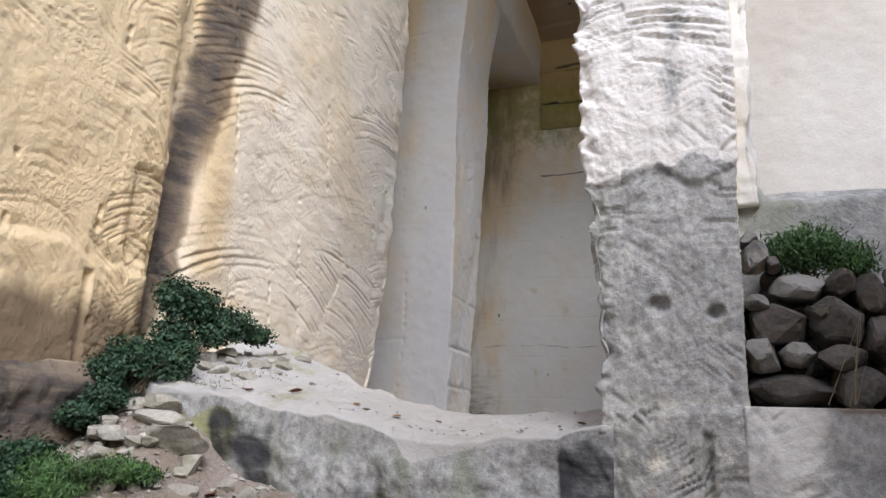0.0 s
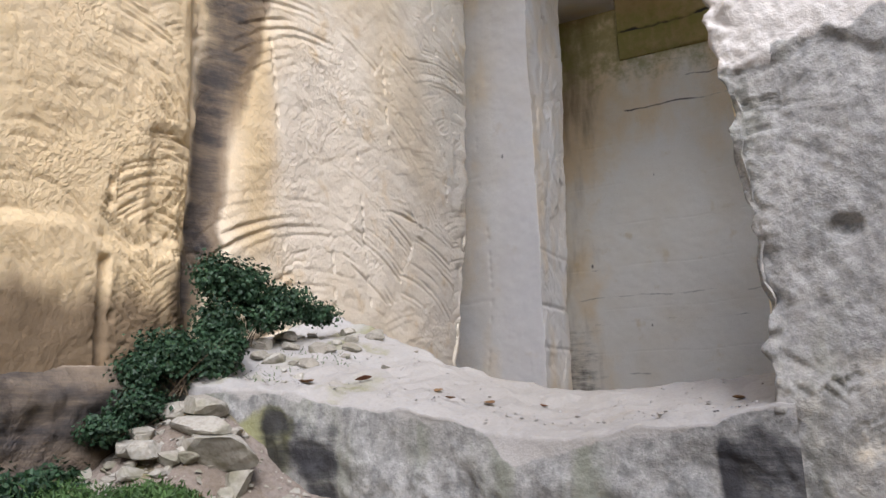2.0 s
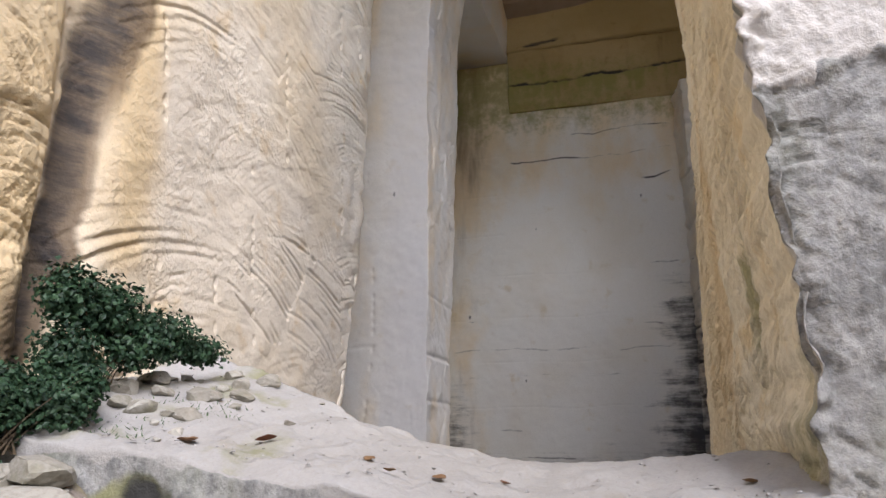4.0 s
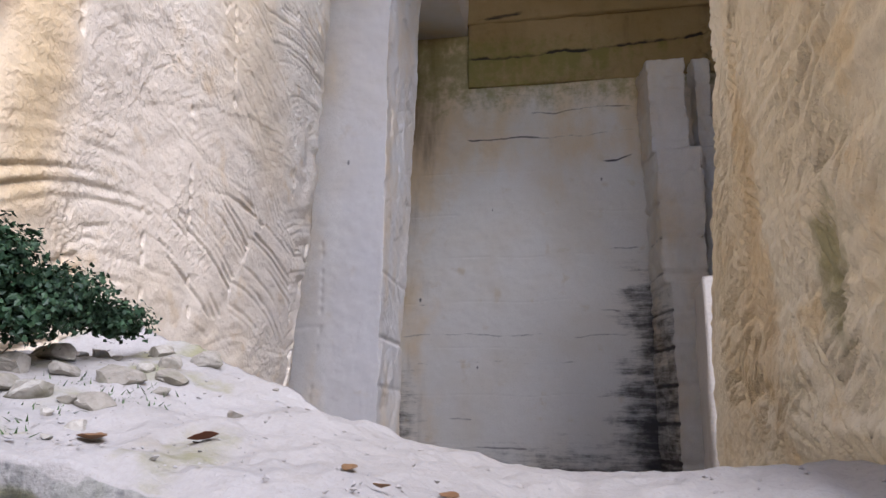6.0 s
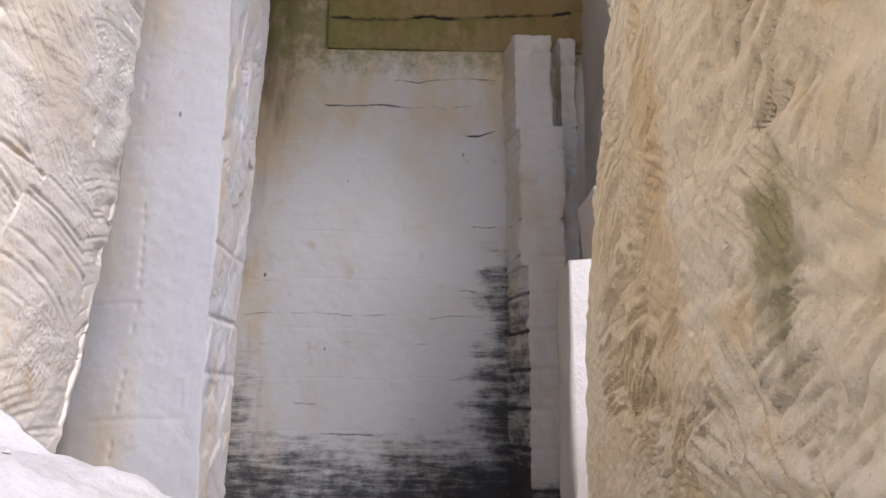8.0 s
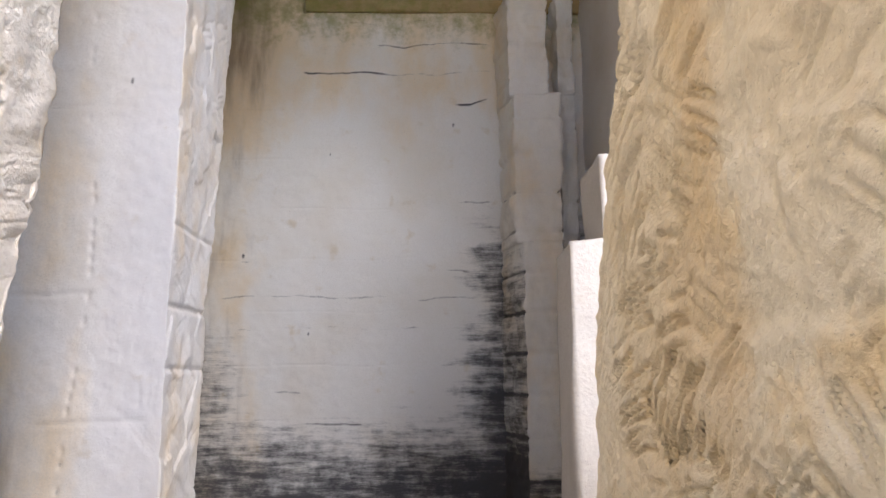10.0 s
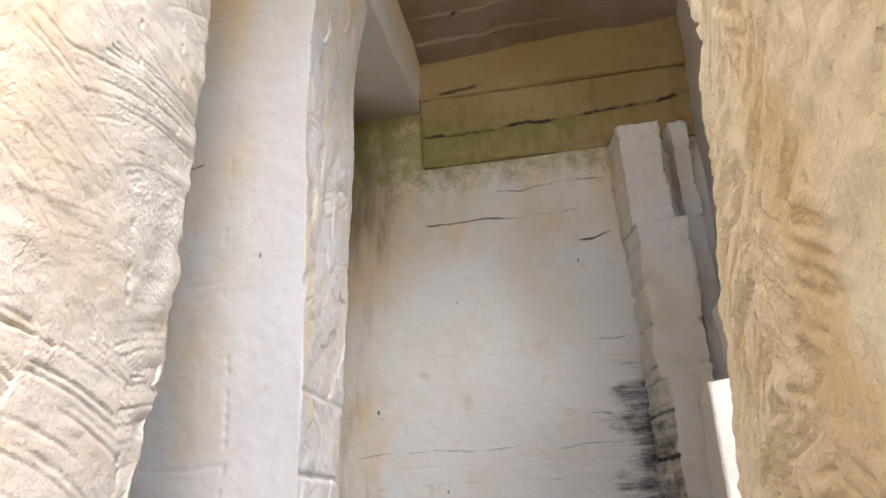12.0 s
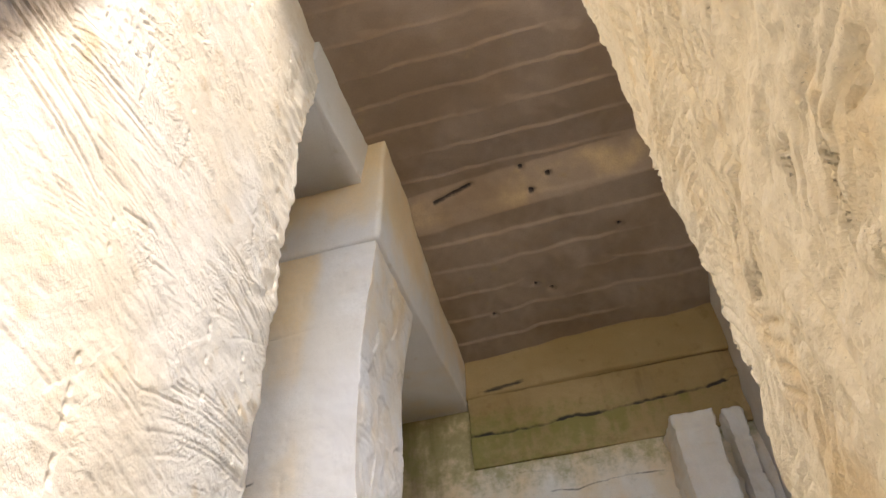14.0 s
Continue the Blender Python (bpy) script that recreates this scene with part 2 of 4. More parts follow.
IVY = leaf_material("dark_green_leaf", (0.016, 0.042, 0.022), (0.042, 0.09, 0.04))
GRASS = leaf_material("fresh_green_leaf", (0.035, 0.08, 0.02), (0.09, 0.17, 0.05))
DRY = leaf_material("dry_straw", (0.16, 0.13, 0.08), (0.24, 0.2, 0.13))
TWIG = Graph("twig_bark").done((0, 0, 0))
TWIG.node_tree.nodes["Principled BSDF"].inputs["Base Color"].default_value = (0.12, 0.09, 0.06, 1)
gl = Graph("fallen_leaf", 0.6)
FALLEN = gl.done(gl.mix(gl.rand(), (0.13, 0.045, 0.025), (0.2, 0.12, 0.06)))


def earth_material():
    g = Graph("dusty_ground")
    c = g.mix(g.ramp(g.noise(0.8, 4), 0.4, 0.65), (0.27, 0.23, 0.20), (0.17, 0.135, 0.10))
    c = g.mix(g.ramp(g.noise(2.6, 6, shift=3), 0.55, 0.72), c, (0.22, 0.2, 0.1))
    c = g.mix(g.math("MULTIPLY", g.ramp(g.noise(26, 5, shift=6), 0.42, 0.66), 0.45), c, (0.15, 0.12, 0.09))
    return g.done(c, g.noise(14, 8), 0.9, 0.05)


EARTH = earth_material()


# ---- mesh building ----
def mesh_object(name, verts, faces, material, smooth_shade=False, attrs=None):
    me = bpy.data.meshes.new(name)
    me.from_pydata([tuple(v) for v in verts], [], faces)
    me.materials.append(material)
    for key, values in (attrs or {}).items():
        me.attributes.new(key, "FLOAT", "POINT").data.foreach_set("value", np.asarray(values, np.float32).ravel())
    if smooth_shade:
        me.polygons.foreach_set("use_smooth", [True] * len(me.polygons))
    me.update()
    return new(name, me)


def grid_faces(rows, cols, base=0, wrap=False, flip=False):
    i, j = np.meshgrid(np.arange(rows - 1), np.arange(cols if wrap else cols - 1), indexing="ij")
    a, b = i * cols + j, i * cols + (j + 1) % cols
    f = np.stack([a, b, b + cols, a + cols], -1).reshape(-1, 4) + base
    return (f[:, ::-1] if flip else f).tolist()


def block(name, outline, z0, z1, material, relief, step_z=0.06, stains=None, smooth_shade=True, fine_to=99.0, fine_from=-99.0):
    """A standing mass of rock. outline(z) gives its corners, anticlockwise from above, each (x, y, points on the side
    that follows);
    relief(side, s, z, p) is the distance in metres by which the side stands out; stains(side, p) gives the attributes
    of stains and painted shade."""
    zs = np.linspace(z0, min(z1, fine_to), max(2, int((min(z1, fine_to) - z0) / step_z) + 1))
    if z1 > fine_to:
        zs = np.concatenate([zs, np.linspace(fine_to, z1, int((z1 - fine_to) / (2.5 * step_z)))[1:]])
    if z0 < fine_from:
        zs = np.concatenate([np.linspace(z0, fine_from, int((fine_from - z0) / (3 * step_z)))[:-1], zs[zs >= fine_from]])
    nz = len(zs)
    counts = [c[2] for c in outline(z0)]
    corner = np.array([[[c[0], c[1]] for c in outline(z)] for z in zs])
    k = corner.shape[1]
    parts, normals, sides, along = [], [], [], []
    for i in range(k):
        a, b = corner[:, i], corner[:, (i + 1) % k]
        f = np.linspace(0, 1, counts[i], endpoint=False)
        d = b - a
        length = np.hypot(d[:, 0], d[:, 1])[:, None]
        parts.append(a[:, None] + d[:, None] * f[None, :, None])
        n = np.stack([d[:, 1], -d[:, 0]], -1) / length
        normals.append(np.repeat(n[:, None], counts[i], 1))
        along.append(length * f[None])
        sides.append(np.full(counts[i], i))
    p, n, s, side = np.concatenate(parts, 1), np.concatenate(normals, 1), np.concatenate(along, 1), np.concatenate(sides)
    soft = np.zeros_like(n)
    for q in (-1, 0, 1):
        soft += np.roll(n, q, 1)
    n = soft / np.linalg.norm(soft, axis=2, keepdims=True)
    zz = np.repeat(zs[:, None], p.shape[1], 1)
    pos = np.concatenate([p, zz[..., None]], -1)
    h = np.zeros_like(zz)
    attrs = {a: np.zeros_like(zz) for a in ("soot", "moss", "rust", "lichen", "bleach", "honey")}
    for i in range(k):
        m = side == i
        h[:, m] = relief(i, s[:, m], zz[:, m], pos[:, m])
        if stains:
            for key, val in stains(i, pos[:, m]).items():
                attrs[key][:, m] = val
    pos[..., :2] += n * h[..., None]
    cols = pos.shape[1]
    verts = pos.reshape(-1, 3)
    faces = grid_faces(nz, cols, wrap=True)
    faces.append(list(range((nz - 1) * cols, nz * cols)))
    faces.append(list(range(cols))[::-1])
    return mesh_object(name, verts, faces, material, smooth_shade, {k2: v.reshape(-1) for k2, v in attrs.items()})


def structure(ob, label, category):
    return tagged(ob, label, category, kind="structure")


# ---- left quarry wall ----
def lean_left(y):
    return -5.74 - 0.055 * (y - 6.0) if y > 6 else -5.74


def left_edge(z):
    return float(np.interp(z, (-2, 1, 2, 2.8, 4.4, 6.5, 8, 11, 15.4, 22), (13.1, 13.25, 13.45, 13.8, 14.22, 14.5, 14.55, 14.7, 14.9, 16.3)))


def left_outline(z):
    zz = np.array(z)
    e = left_edge(z) + float(0.07 * vnoise(zz * 3.1, zz * 0, 24) + 0.045 * vnoise(zz * 9, zz * 0, 25) - 0.14 * np.exp(-((zz - 4.45) / 0.05) ** 2))
    return [(-10.5, -3.0, 4), (-5.74, -3.0, 90), (-5.74, 4.2, 690), (lean_left(e), e, 40), (-9.5, e + 0.4, 4)]


def left_relief(side, s, z, p):
    y = p[..., 1]
    if side in (0, 4):
        return np.zeros_like(z)
    if side == 3:
        return 0.05 * fbm(s * 1.5, z * 1.2, 3)
    wide = y - 0.48 * np.clip(y - 7.6, 0, None)
    fine, level = pick_marks(wide, z, 21 + side, cell=1.05, spacing=0.080, second=0.5, dense=0.46)
    close, _ = pick_marks(y, z, 26 + side, cell=0.85, spacing=0.064, dense=0.5)
    fine = np.where(y < 7.3, 1.2 * close, fine)
    h = (0.066 - 0.016 * smooth(7.6, 9.0, y) - 0.014 * smooth(5.0, 7.0, z)) * fine + 0.010 * level + 0.035 * fbm(y * 0.5, z * 0.45, 4) + 0.009 * fbm(wide * 6, z * 6, 14, 3)
    h += (0.05 - 0.022 * smooth(7.3, 8.0, y)) * pit_rows(y + 0.12 * z * (y > 7.3), z, 31, gap=1.0)
    if side == 2:
        front = 1 - smooth(6.85, 7.20, y + 0.05 * vnoise(z * 1.5, z * 0, 8) - 0.04 * (z - 3.5))
        h += 0.12 * front
        groove_mid = 7.32 + 0.05 * (z - 3.5) + 0.06 * vnoise(z * 0.9, z * 0, 6)
        width = 0.26 + 0.06 * (z - 3.5)
        h -= 0.24 * np.exp(-((y - groove_mid) / np.clip(width, 0.16, 0.6)) ** 2) * smooth(2.0, 3.0, z)
        nib = np.exp(-((y - groove_mid + 0.12) / 0.05) ** 2)
        h += 0.06 * nib * np.clip(vnoise(z * 4.5, z * 0, 12) + 0.3, 0, 1) * smooth(3.9, 4.6, z)
        step = smooth(6.5, 6.65, y + 0.12 * vnoise(z * 2, z * 0, 15)) * (1 - smooth(6.95, 7.05, y))
        h -= 0.05 * step * smooth(3.2, 3.3, z) * (1 - smooth(4.25, 4.4, z))
        edge = left_edge(4.0)
        h += 0.03 * smooth(edge - 0.6, edge, y) * vnoise(z * 5, y * 3, 18)
    low = 1 - smooth(3.10, 3.26, z + 0.08 * vnoise(y * 3, z * 0, 9))
    h += 0.06 * low * (1 - smooth(6.7, 7.0, y))
    slot = np.exp(-((y - 6.02) / 0.05) ** 4) * (1 - smooth(2.98, 3.02, z)) + np.exp(-((y - 4.9) / 0.04) ** 4) * (1 - smooth(3.0, 3.05, z))
    h -= 0.07 * slot
    return h


def left_stains(side, p):
    y, z = p[..., 1], p[..., 2]
    # Brown-black streak down the groove, deepened to supply the recess's missing shade.
    band = 7.42 + 0.19 * (z - 3.7)
    width = 0.20 + 0.10 * np.clip(z - 3.7, 0, 6)
    band = band + 0.10 * fbm(z * 1.6, y * 0, 27)
    rust = 0.92 * np.exp(-((y - band) / width) ** 4) * smooth(2.0, 2.6, z)
    rust = np.maximum(rust, 1.1 * (1 - smooth(2.15, 3.3, z)) * (1 - smooth(7.1, 7.5, y)))
    rust = np.maximum(rust, 0.9 * np.exp(-((y - 6.85) / 0.3) ** 2) * (1 - smooth(2.7, 3.5, z)))
    soot = 0.76 * np.exp(-((y - band + 0.05) / (0.8 * width)) ** 4)
    honey = 0.88 * (1 - smooth(6.9, 7.6, y)) + 0.72 * np.exp(-((y - 8.1 + 0.10 * (z - 4)) / 0.55) ** 2) * smooth(2.9, 3.6, z)
    return {"rust": rust, "soot": soot, "honey": honey, "moss": 0.15 * (1 - smooth(2.5, 4, z)) * (y < 7)}


structure(block("wall_left", left_outline, -2.0, 22.0, STONE_WARM, left_relief, 0.020, left_stains, fine_to=10.5, fine_from=1.2),
          "tall cream limestone quarry wall with curved pick marks and wedge holes", "quarry wall")


def foot_outline(z):
    return [(-6.2, 1.0, 4), (-5.50, 1.0, 200), (-5.48, 6.45, 12), (-6.0, 6.6, 4)]


def foot_relief(side, s, z, p):
    y = p[..., 1]
    return 0.04 * pick_marks(y, z, 43, cell=0.6, spacing=0.06)[0] + 0.07 * fbm(y * 1.3, z * 2.5, 41) + 0.02 * fbm(y * 9, z * 3, 42, 3) - 0.16 * smooth(1.9, 2.15, z) * (side == 1)


# The dark stain stops at the lip; its lit top edge is painted in.
structure(block("rock_foot", foot_outline, -0.3, 2.1, STONE_WARM, foot_relief, 0.03,
                lambda side, p: {"rust": 1.3 - 1.2 * smooth(2.06, 2.14, p[..., 2]), "soot": 0.78 - 0.62 * smooth(2.06, 2.14, p[..., 2])}),
          "dark brown stained rock footing under the quarry wall", "rock")


# ---- right quarry wall with its weathered front ----
def right_outline(z):
    zz = np.array(z)
    k = 0.055 * (z - 2.0) + float(0.03 * vnoise(zz * 4, zz * 0, 76) + 0.025 * vnoise(zz * 11, zz * 0, 77))
    back = float(np.interp(z, (-2, 2, 3, 5, 9, 20), (11.6, 11.45, 11.3, 10.25, 10.35, 10.9))) + float(0.05 * vnoise(zz * 3.3, zz * 0, 78) + 0.03 * vnoise(zz * 10, zz * 0, 79))
    return [(-0.79 - k, 6.70, 110), (0.30 + 0.01 * z, 6.78, 50), (0.62, 11.0, 10), (0.1, back + 0.25, 24), (-0.87 - 0.010 * z, back, 330)]


def right_relief(side, s, z, p):
    x, y = p[..., 0], p[..., 1]
    u = x if side in (0, 3) else y
    fine, level = pick_marks(u, z, 61 + side, cell=0.6, spacing=0.062 if side == 0 else 0.042, slant=0.3, dense=0.42)
    fine = fine * (0.25 + 0.75 * (smooth(0.0, 0.14, s) if side == 0 else smooth(6.72, 6.9, y)))
    h = (0.095 if side == 0 else 0.068) * fine + 0.015 * level + 0.025 * fbm(u * 1.1, z * 0.9, 65) + 0.012 * fbm(u * 12, z * 9, 66, 3)
    if side == 0:
        rag = np.exp(-(s / 0.13) ** 2)
        h += rag * 0.06 * fbm(z * 6, s * 6, 67) - 0.03 * rag
        for hx, hz, r in ((-0.33, 2.66, 0.10), (0.11, 2.60, 0.075)):
            d = np.hypot((x - hx) / 1.25, z - hz) / r
            h -= 0.09 * (1 - smooth(0.35, 1.0, d)) * np.where(z > hz - 0.02, 1.0, 0.75)
        h += 0.05 * (1 - smooth(1.78, 1.9, z + 0.04 * vnoise(x * 4, z * 0, 70)))
        groove = np.exp(-((x - 0.0) / 0.035) ** 4) * (1 - smooth(1.62, 1.68, z))
        h -= 0.06 * groove
        h += 0.04 * smooth(3.75, 3.82, z + 0.1 * vnoise(x * 3, z * 0, 73))
    if side == 4:
        h += 0.02 * fbm(y * 0.8, z * 0.6, 68) - 0.02
        h -= 0.05 * np.exp(-((y - 8.9 - 0.06 * (z - 3)) / 0.05) ** 2) * np.clip(vnoise(z * 2.5, y, 69) + 0.2, 0, 1)
    return h


def right_stains(side, p):
    x, y, z = p[..., 0], p[..., 1], p[..., 2]
    if side == 0:
        top = 3.80 + 0.10 * fbm(x * 4, z * 0, 71) + 0.12 * (x > -0.6)
        lich = 0.82 * (1 - smooth(top - 0.05, top + 0.05, z)) * (0.80 + 0.20 * smooth(1.7, 2.1, z))
        lich = np.maximum(lich, 0.62 * np.exp(-((x + 0.18 - 0.05 * (z - 4)) / 0.16) ** 2) * smooth(3.6, 4.2, z))
        # Crust heavier in the pick grooves, which also paints in their shading.
        fine = pick_marks(x, z, 61, cell=0.6, spacing=0.062, slant=0.3, dense=0.42)[0]
        lich = lich - 0.25 * (fine + 0.25) * (lich > 0.2)
        return {"lichen": lich, "rust": 0.35 * (1 - smooth(1.2, 1.8, z)), "moss": 0.25 * (1 - smooth(1.2, 2.4, z)), "bleach": 0.95 * smooth(1.9, 2.2, z) + 0.5}
    if side == 4:
        moss = 0.60 * np.exp(-((y - 8.05 - 0.15 * (3.2 - z)) / 0.55) ** 2 - ((z - 3.0) / 0.95) ** 2) * np.clip(0.9 + 0.5 * fbm(y * 3, z * 2, 72), 0, 1.3)
        moss = np.maximum(moss, 0.5 * np.exp(-((y - 7.5) / 0.5) ** 2 - ((z - 2.3) / 0.45) ** 2))
        fine = pick_marks(y, z, 65, cell=0.6, spacing=0.042, slant=0.3, dense=0.42)[0]
        foot = (1 - smooth(7.2, 9.0, y)) * (1 - smooth(1.7, 3.0, z + 0.3 * fbm(y * 2, z * 2, 74)))
        return {"moss": np.maximum(moss, 0.75 * foot), "soot": 0.5 * foot, "honey": 0.10 + 0.30 * smooth(8.6, 10.0, y) - 0.18 * fine + 0.3 * np.exp(-((y - 9.4 - 0.1 * (z - 3)) / 0.22) ** 2) - 0.5 * smooth(4.0, 6.0, z), "rust": 0.36 * (1 - smooth(7.4, 8.6, y)) * (1 - smooth(1.9, 2.8, z)) + 0.4 * np.exp(-((y - 8.35) / 0.10) ** 2 - ((z - 2.75) / 0.2) ** 2),
                "lichen": 0.6 * (1 - smooth(6.72, 6.85, y)) + 0.0 * z, "bleach": 0.8 * (1 - smooth(6.8, 7.1, y + 0.1 * vnoise(z * 3, y, 75)))}
    return {"lichen": 0.3 + 0.0 * z}


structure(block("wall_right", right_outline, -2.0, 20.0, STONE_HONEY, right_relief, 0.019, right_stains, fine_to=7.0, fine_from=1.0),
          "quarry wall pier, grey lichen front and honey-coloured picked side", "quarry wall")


# ---- pale sawn walls of the deep chamber ----
def sawn(side_seed, amp=0.02, course=1.45):
    def relief(side, s, z, p):
        u = p[..., 0] + p[..., 1]
        h = amp * fbm(u * 0.5, z * 0.5, side_seed) + 0.004 * fbm(u * 6, z * 6, side_seed + 1, 3)
        line = np.abs((z + 0.06 * vnoise(u * 0.7, z * 0, side_seed + 2)) / course % 1 - 0.5)
        return h - 0.012 * smooth(0.485, 0.5, line) * (vnoise(u * 0.9, np.floor(z / course) * 3.3, side_seed + 3) > -0.1)
    return relief


def back_stains(side, p):
    x, z = p[..., 0], p[..., 2]
    if side != 0:
        return {}
    low = 0.86 * (1 - smooth(-0.5, 3.3, z + 0.25 * vnoise(x * 0.7, z * 0, 85)))
    edge = 0.86 * smooth(-2.0, 0.25, x + 0.5 * fbm(z * 2.0, x * 0.3, 86)) * (1 - smooth(5.0, 9.0, z))
    left = 0.66 * (1 - smooth(-7.6, -5.8, x)) * (1 - smooth(1.5, 7, z))
    soot = np.clip(np.maximum(low, edge) + 0.25 * low * edge, 0, 1.0)
    # Small holes without depth: only their dark insides are painted.
    for dx, dz, r in ((-1.14, 9.72, 0.10), (-4.66, 8.83, 0.07), (-5.15, 3.75, 0.09), (-7.0, 5.9, 0.10)):
        soot = np.maximum(soot, 0.95 * np.exp(-(((x - dx) / (0.6 * r)) ** 2 + ((z - dz) / r) ** 2)))
    lines = 0.0 * z
    for lz, x0, x1, a in ((4.74, -8, 0.2, 0.62), (3.88, -8, 0.2, 0.58), (11.32, -5.7, 0.2, 1.0), (2.19, -7.9, -5.0, 0.62), (10.45, -1.3, 0.2, 0.95), (12.2, -3.6, 0.2, 0.75), (2.87, -1.8, 0.2, 0.7),
                          (5.7, -7.9, -6.2, 0.62), (1.35, -6.9, -1.0, 0.75), (6.67, -7.0, -6.2, 0.55), (7.48, -1.4, 0.2, 0.65), (5.5, -1.6, 0.2, 0.7), (12.9, -4.5, 0.2, 0.55), (0.3, -7.5, 0.0, 0.6)):
        wob = lz + 0.07 * fbm(x * 0.9 + lz, x * 0, 88) + (0.16 * (x + 0.6) if lz == 10.45 else 0)
        gap = np.clip(0.85 + 0.8 * fbm(x * 1.3 + lz * 7, z * 3, 89, 3), 0, 1.1)
        gap = np.maximum(gap, (lz == 11.32) * (1 - smooth(-3.4, -2.6, x)))
        if lz == 11.32:
            gap = gap * (1 - 0.45 * smooth(-3.4, -1.8, x))
        lines = np.maximum(lines, (a + 0.05) * gap * (0.66 * np.exp(-((z - wob) / 0.035) ** 2) + 0.30 * np.exp(-((z - wob + 0.06) / 0.14) ** 2)) * smooth(x0, x0 + 0.4, x) * (1 - smooth(x1 - 0.4, x1, x)))
    # Towards the roof green, brown and honey deepen, partly standing in for shade.
    return {"soot": np.maximum(np.maximum(soot, left), lines + 0.0), "moss": 0.50 * smooth(10.0, 14.0, z) + 0.26 * smooth(10.8, 13.4, z + 0.25 * fbm(x * 4, z * 0.6, 97)), "rust": 0.28 * smooth(8, 13, z) + 0.36 * (1 - smooth(-7.2, -5.4, x)), "honey": 0.68 * smooth(6.5, 13, z) + 0.42 * (1 - smooth(-7.0, -5.0, x)) - 0.08}


def back_outline(z):
    return [(-12.0, 26.46, 400), (4.5, 26.46, 2), (4.5, 28.5, 4), (-12.0, 28.5, 2)]


structure(block("wall_back", back_outline, -2.0, 22.0, STONE_BACK, sawn(80, 0.03), 0.03, back_stains),
          "sawn pale limestone back wall with black mould along its foot", "quarry wall")


def pillar_outline(z):
    k = 0.33 * float(smooth(11.5, 15.5, np.array(z)))
    far = float(np.interp(z, (-1, 4, 8.5, 11.5, 13.5, 16), (20.0, 20.25, 20.85, 21.2, 20.95, 21.4)))
    return [(-12.0, 18.25, 260), (-6.09 + k, 18.25, 110), (-6.09 + k, far, 30), (-12.0, far, 2)]


def drill_line(p):
    """A broken column of wedge holes up the front of the pillar."""
    x, z = p[..., 0], p[..., 2]
    mid = np.interp(z, (-1, 0.4, 2.0, 4.0, 5.5, 7.2, 16), (-7.7, -7.67, -7.58, -7.38, -7.40, -7.64, -7.45))
    j = np.floor(z / 0.2)
    dots = np.exp(-((z / 0.2 - j - 0.5) / 0.33) ** 4) * (lattice(j, j * 0 + 2, 92) > 0.1)
    return -np.exp(-((x - mid) / 0.04) ** 2) * dots * np.clip(1.2 - 0.09 * z, 0.25, 1)


def pillar_joint(p):
    x, z = p[..., 0], p[..., 2]
    cut = 0.0 * z
    for lz, x0, x1 in ((7.12, -8.5, -7.5), (3.95, -9.0, -7.2), (1.92, -8.2, -6.3), (12.9, -8.6, -7.0)):
        cut = np.maximum(cut, np.exp(-((z - lz - 0.04 * vnoise(x * 2, z * 0, 98)) / 0.035) ** 2) * smooth(x0, x0 + 0.3, x) * (1 - smooth(x1 - 0.2, x1, x)))
    return cut


def pillar_relief(side, s, z, p):
    u = p[..., 0] + p[..., 1]
    h = 0.03 * fbm(u * 0.5, z * 0.5, 90) + 0.005 * fbm(u * 5, z * 5, 91, 3)
    if side == 0:
        fine, level = pick_marks(u, z, 91, cell=1.2, spacing=0.07)
        h += 0.014 * fine * smooth(-8.6, -6.6, p[..., 0]) - 0.014 * pillar_joint(p) + 0.03 * drill_line(p)
    else:
        fine, level = pick_marks(u, z, 93, cell=0.7, spacing=0.10)
        h += 0.045 * fine + 0.045 * level + 0.02 * fbm(u * 3, z * 3, 94)
        h -= 0.05 * np.exp(-((z - 3.76) / 0.04) ** 2) + 0.03 * np.exp(-((z - 2.75) / 0.035) ** 2) + 0.03 * np.exp(-((z - 5.1) / 0.035) ** 2)
    return h


def pillar_tints(side, p):
    x, z = p[..., 0], p[..., 2]
    if side != 0:
        # Hacked side tinted browner to carry its shade.
        return {"honey": 0.34 + 0.2 * smooth(11, 15, z), "rust": 0.24 * (1 - smooth(3, 9, z)), "soot": 0.5 * (1 - smooth(-1.0, 0.6, z))}
    # Left part browner, strongest low down: shade beside the left wall, put into colour.
    left_tone = 1 - smooth(-7.5, -6.95, x + 0.12 * fbm(z * 0.7, x * 0.5, 99))
    # The hole and the wedge holes have their dark insides painted too.
    spot = 0.95 * np.exp(-((x + 6.93) / 0.05) ** 2 - ((z - 7.55) / 0.1) ** 2)
    crack = 0.7 * np.exp(-((z - 9.45 - 0.25 * (x + 8.5)) / 0.05) ** 2) * smooth(-8.9, -8.6, x) * (1 - smooth(-8.2, -8.0, x))
    return {"rust": 0.74 * (1 - smooth(-9.2, -7.3, x)) * (1 - smooth(1, 8, z)), "honey": 0.42 * left_tone + 0.35 * smooth(12.0, 15.0, z),
            "soot": np.maximum(np.maximum(-0.55 * drill_line(p), 0.5 * pillar_joint(p)), np.maximum(spot, crack)), "bleach": 0.5 * (1 - left_tone) * (1 - smooth(11, 14, z))}


structure(block("rock_pillar", pillar_outline, -2.0, 15.6, STONE_PALE, pillar_relief, 0.04, pillar_tints),
          "tall sawn limestone pillar, smooth front and hacked side", "pillar")


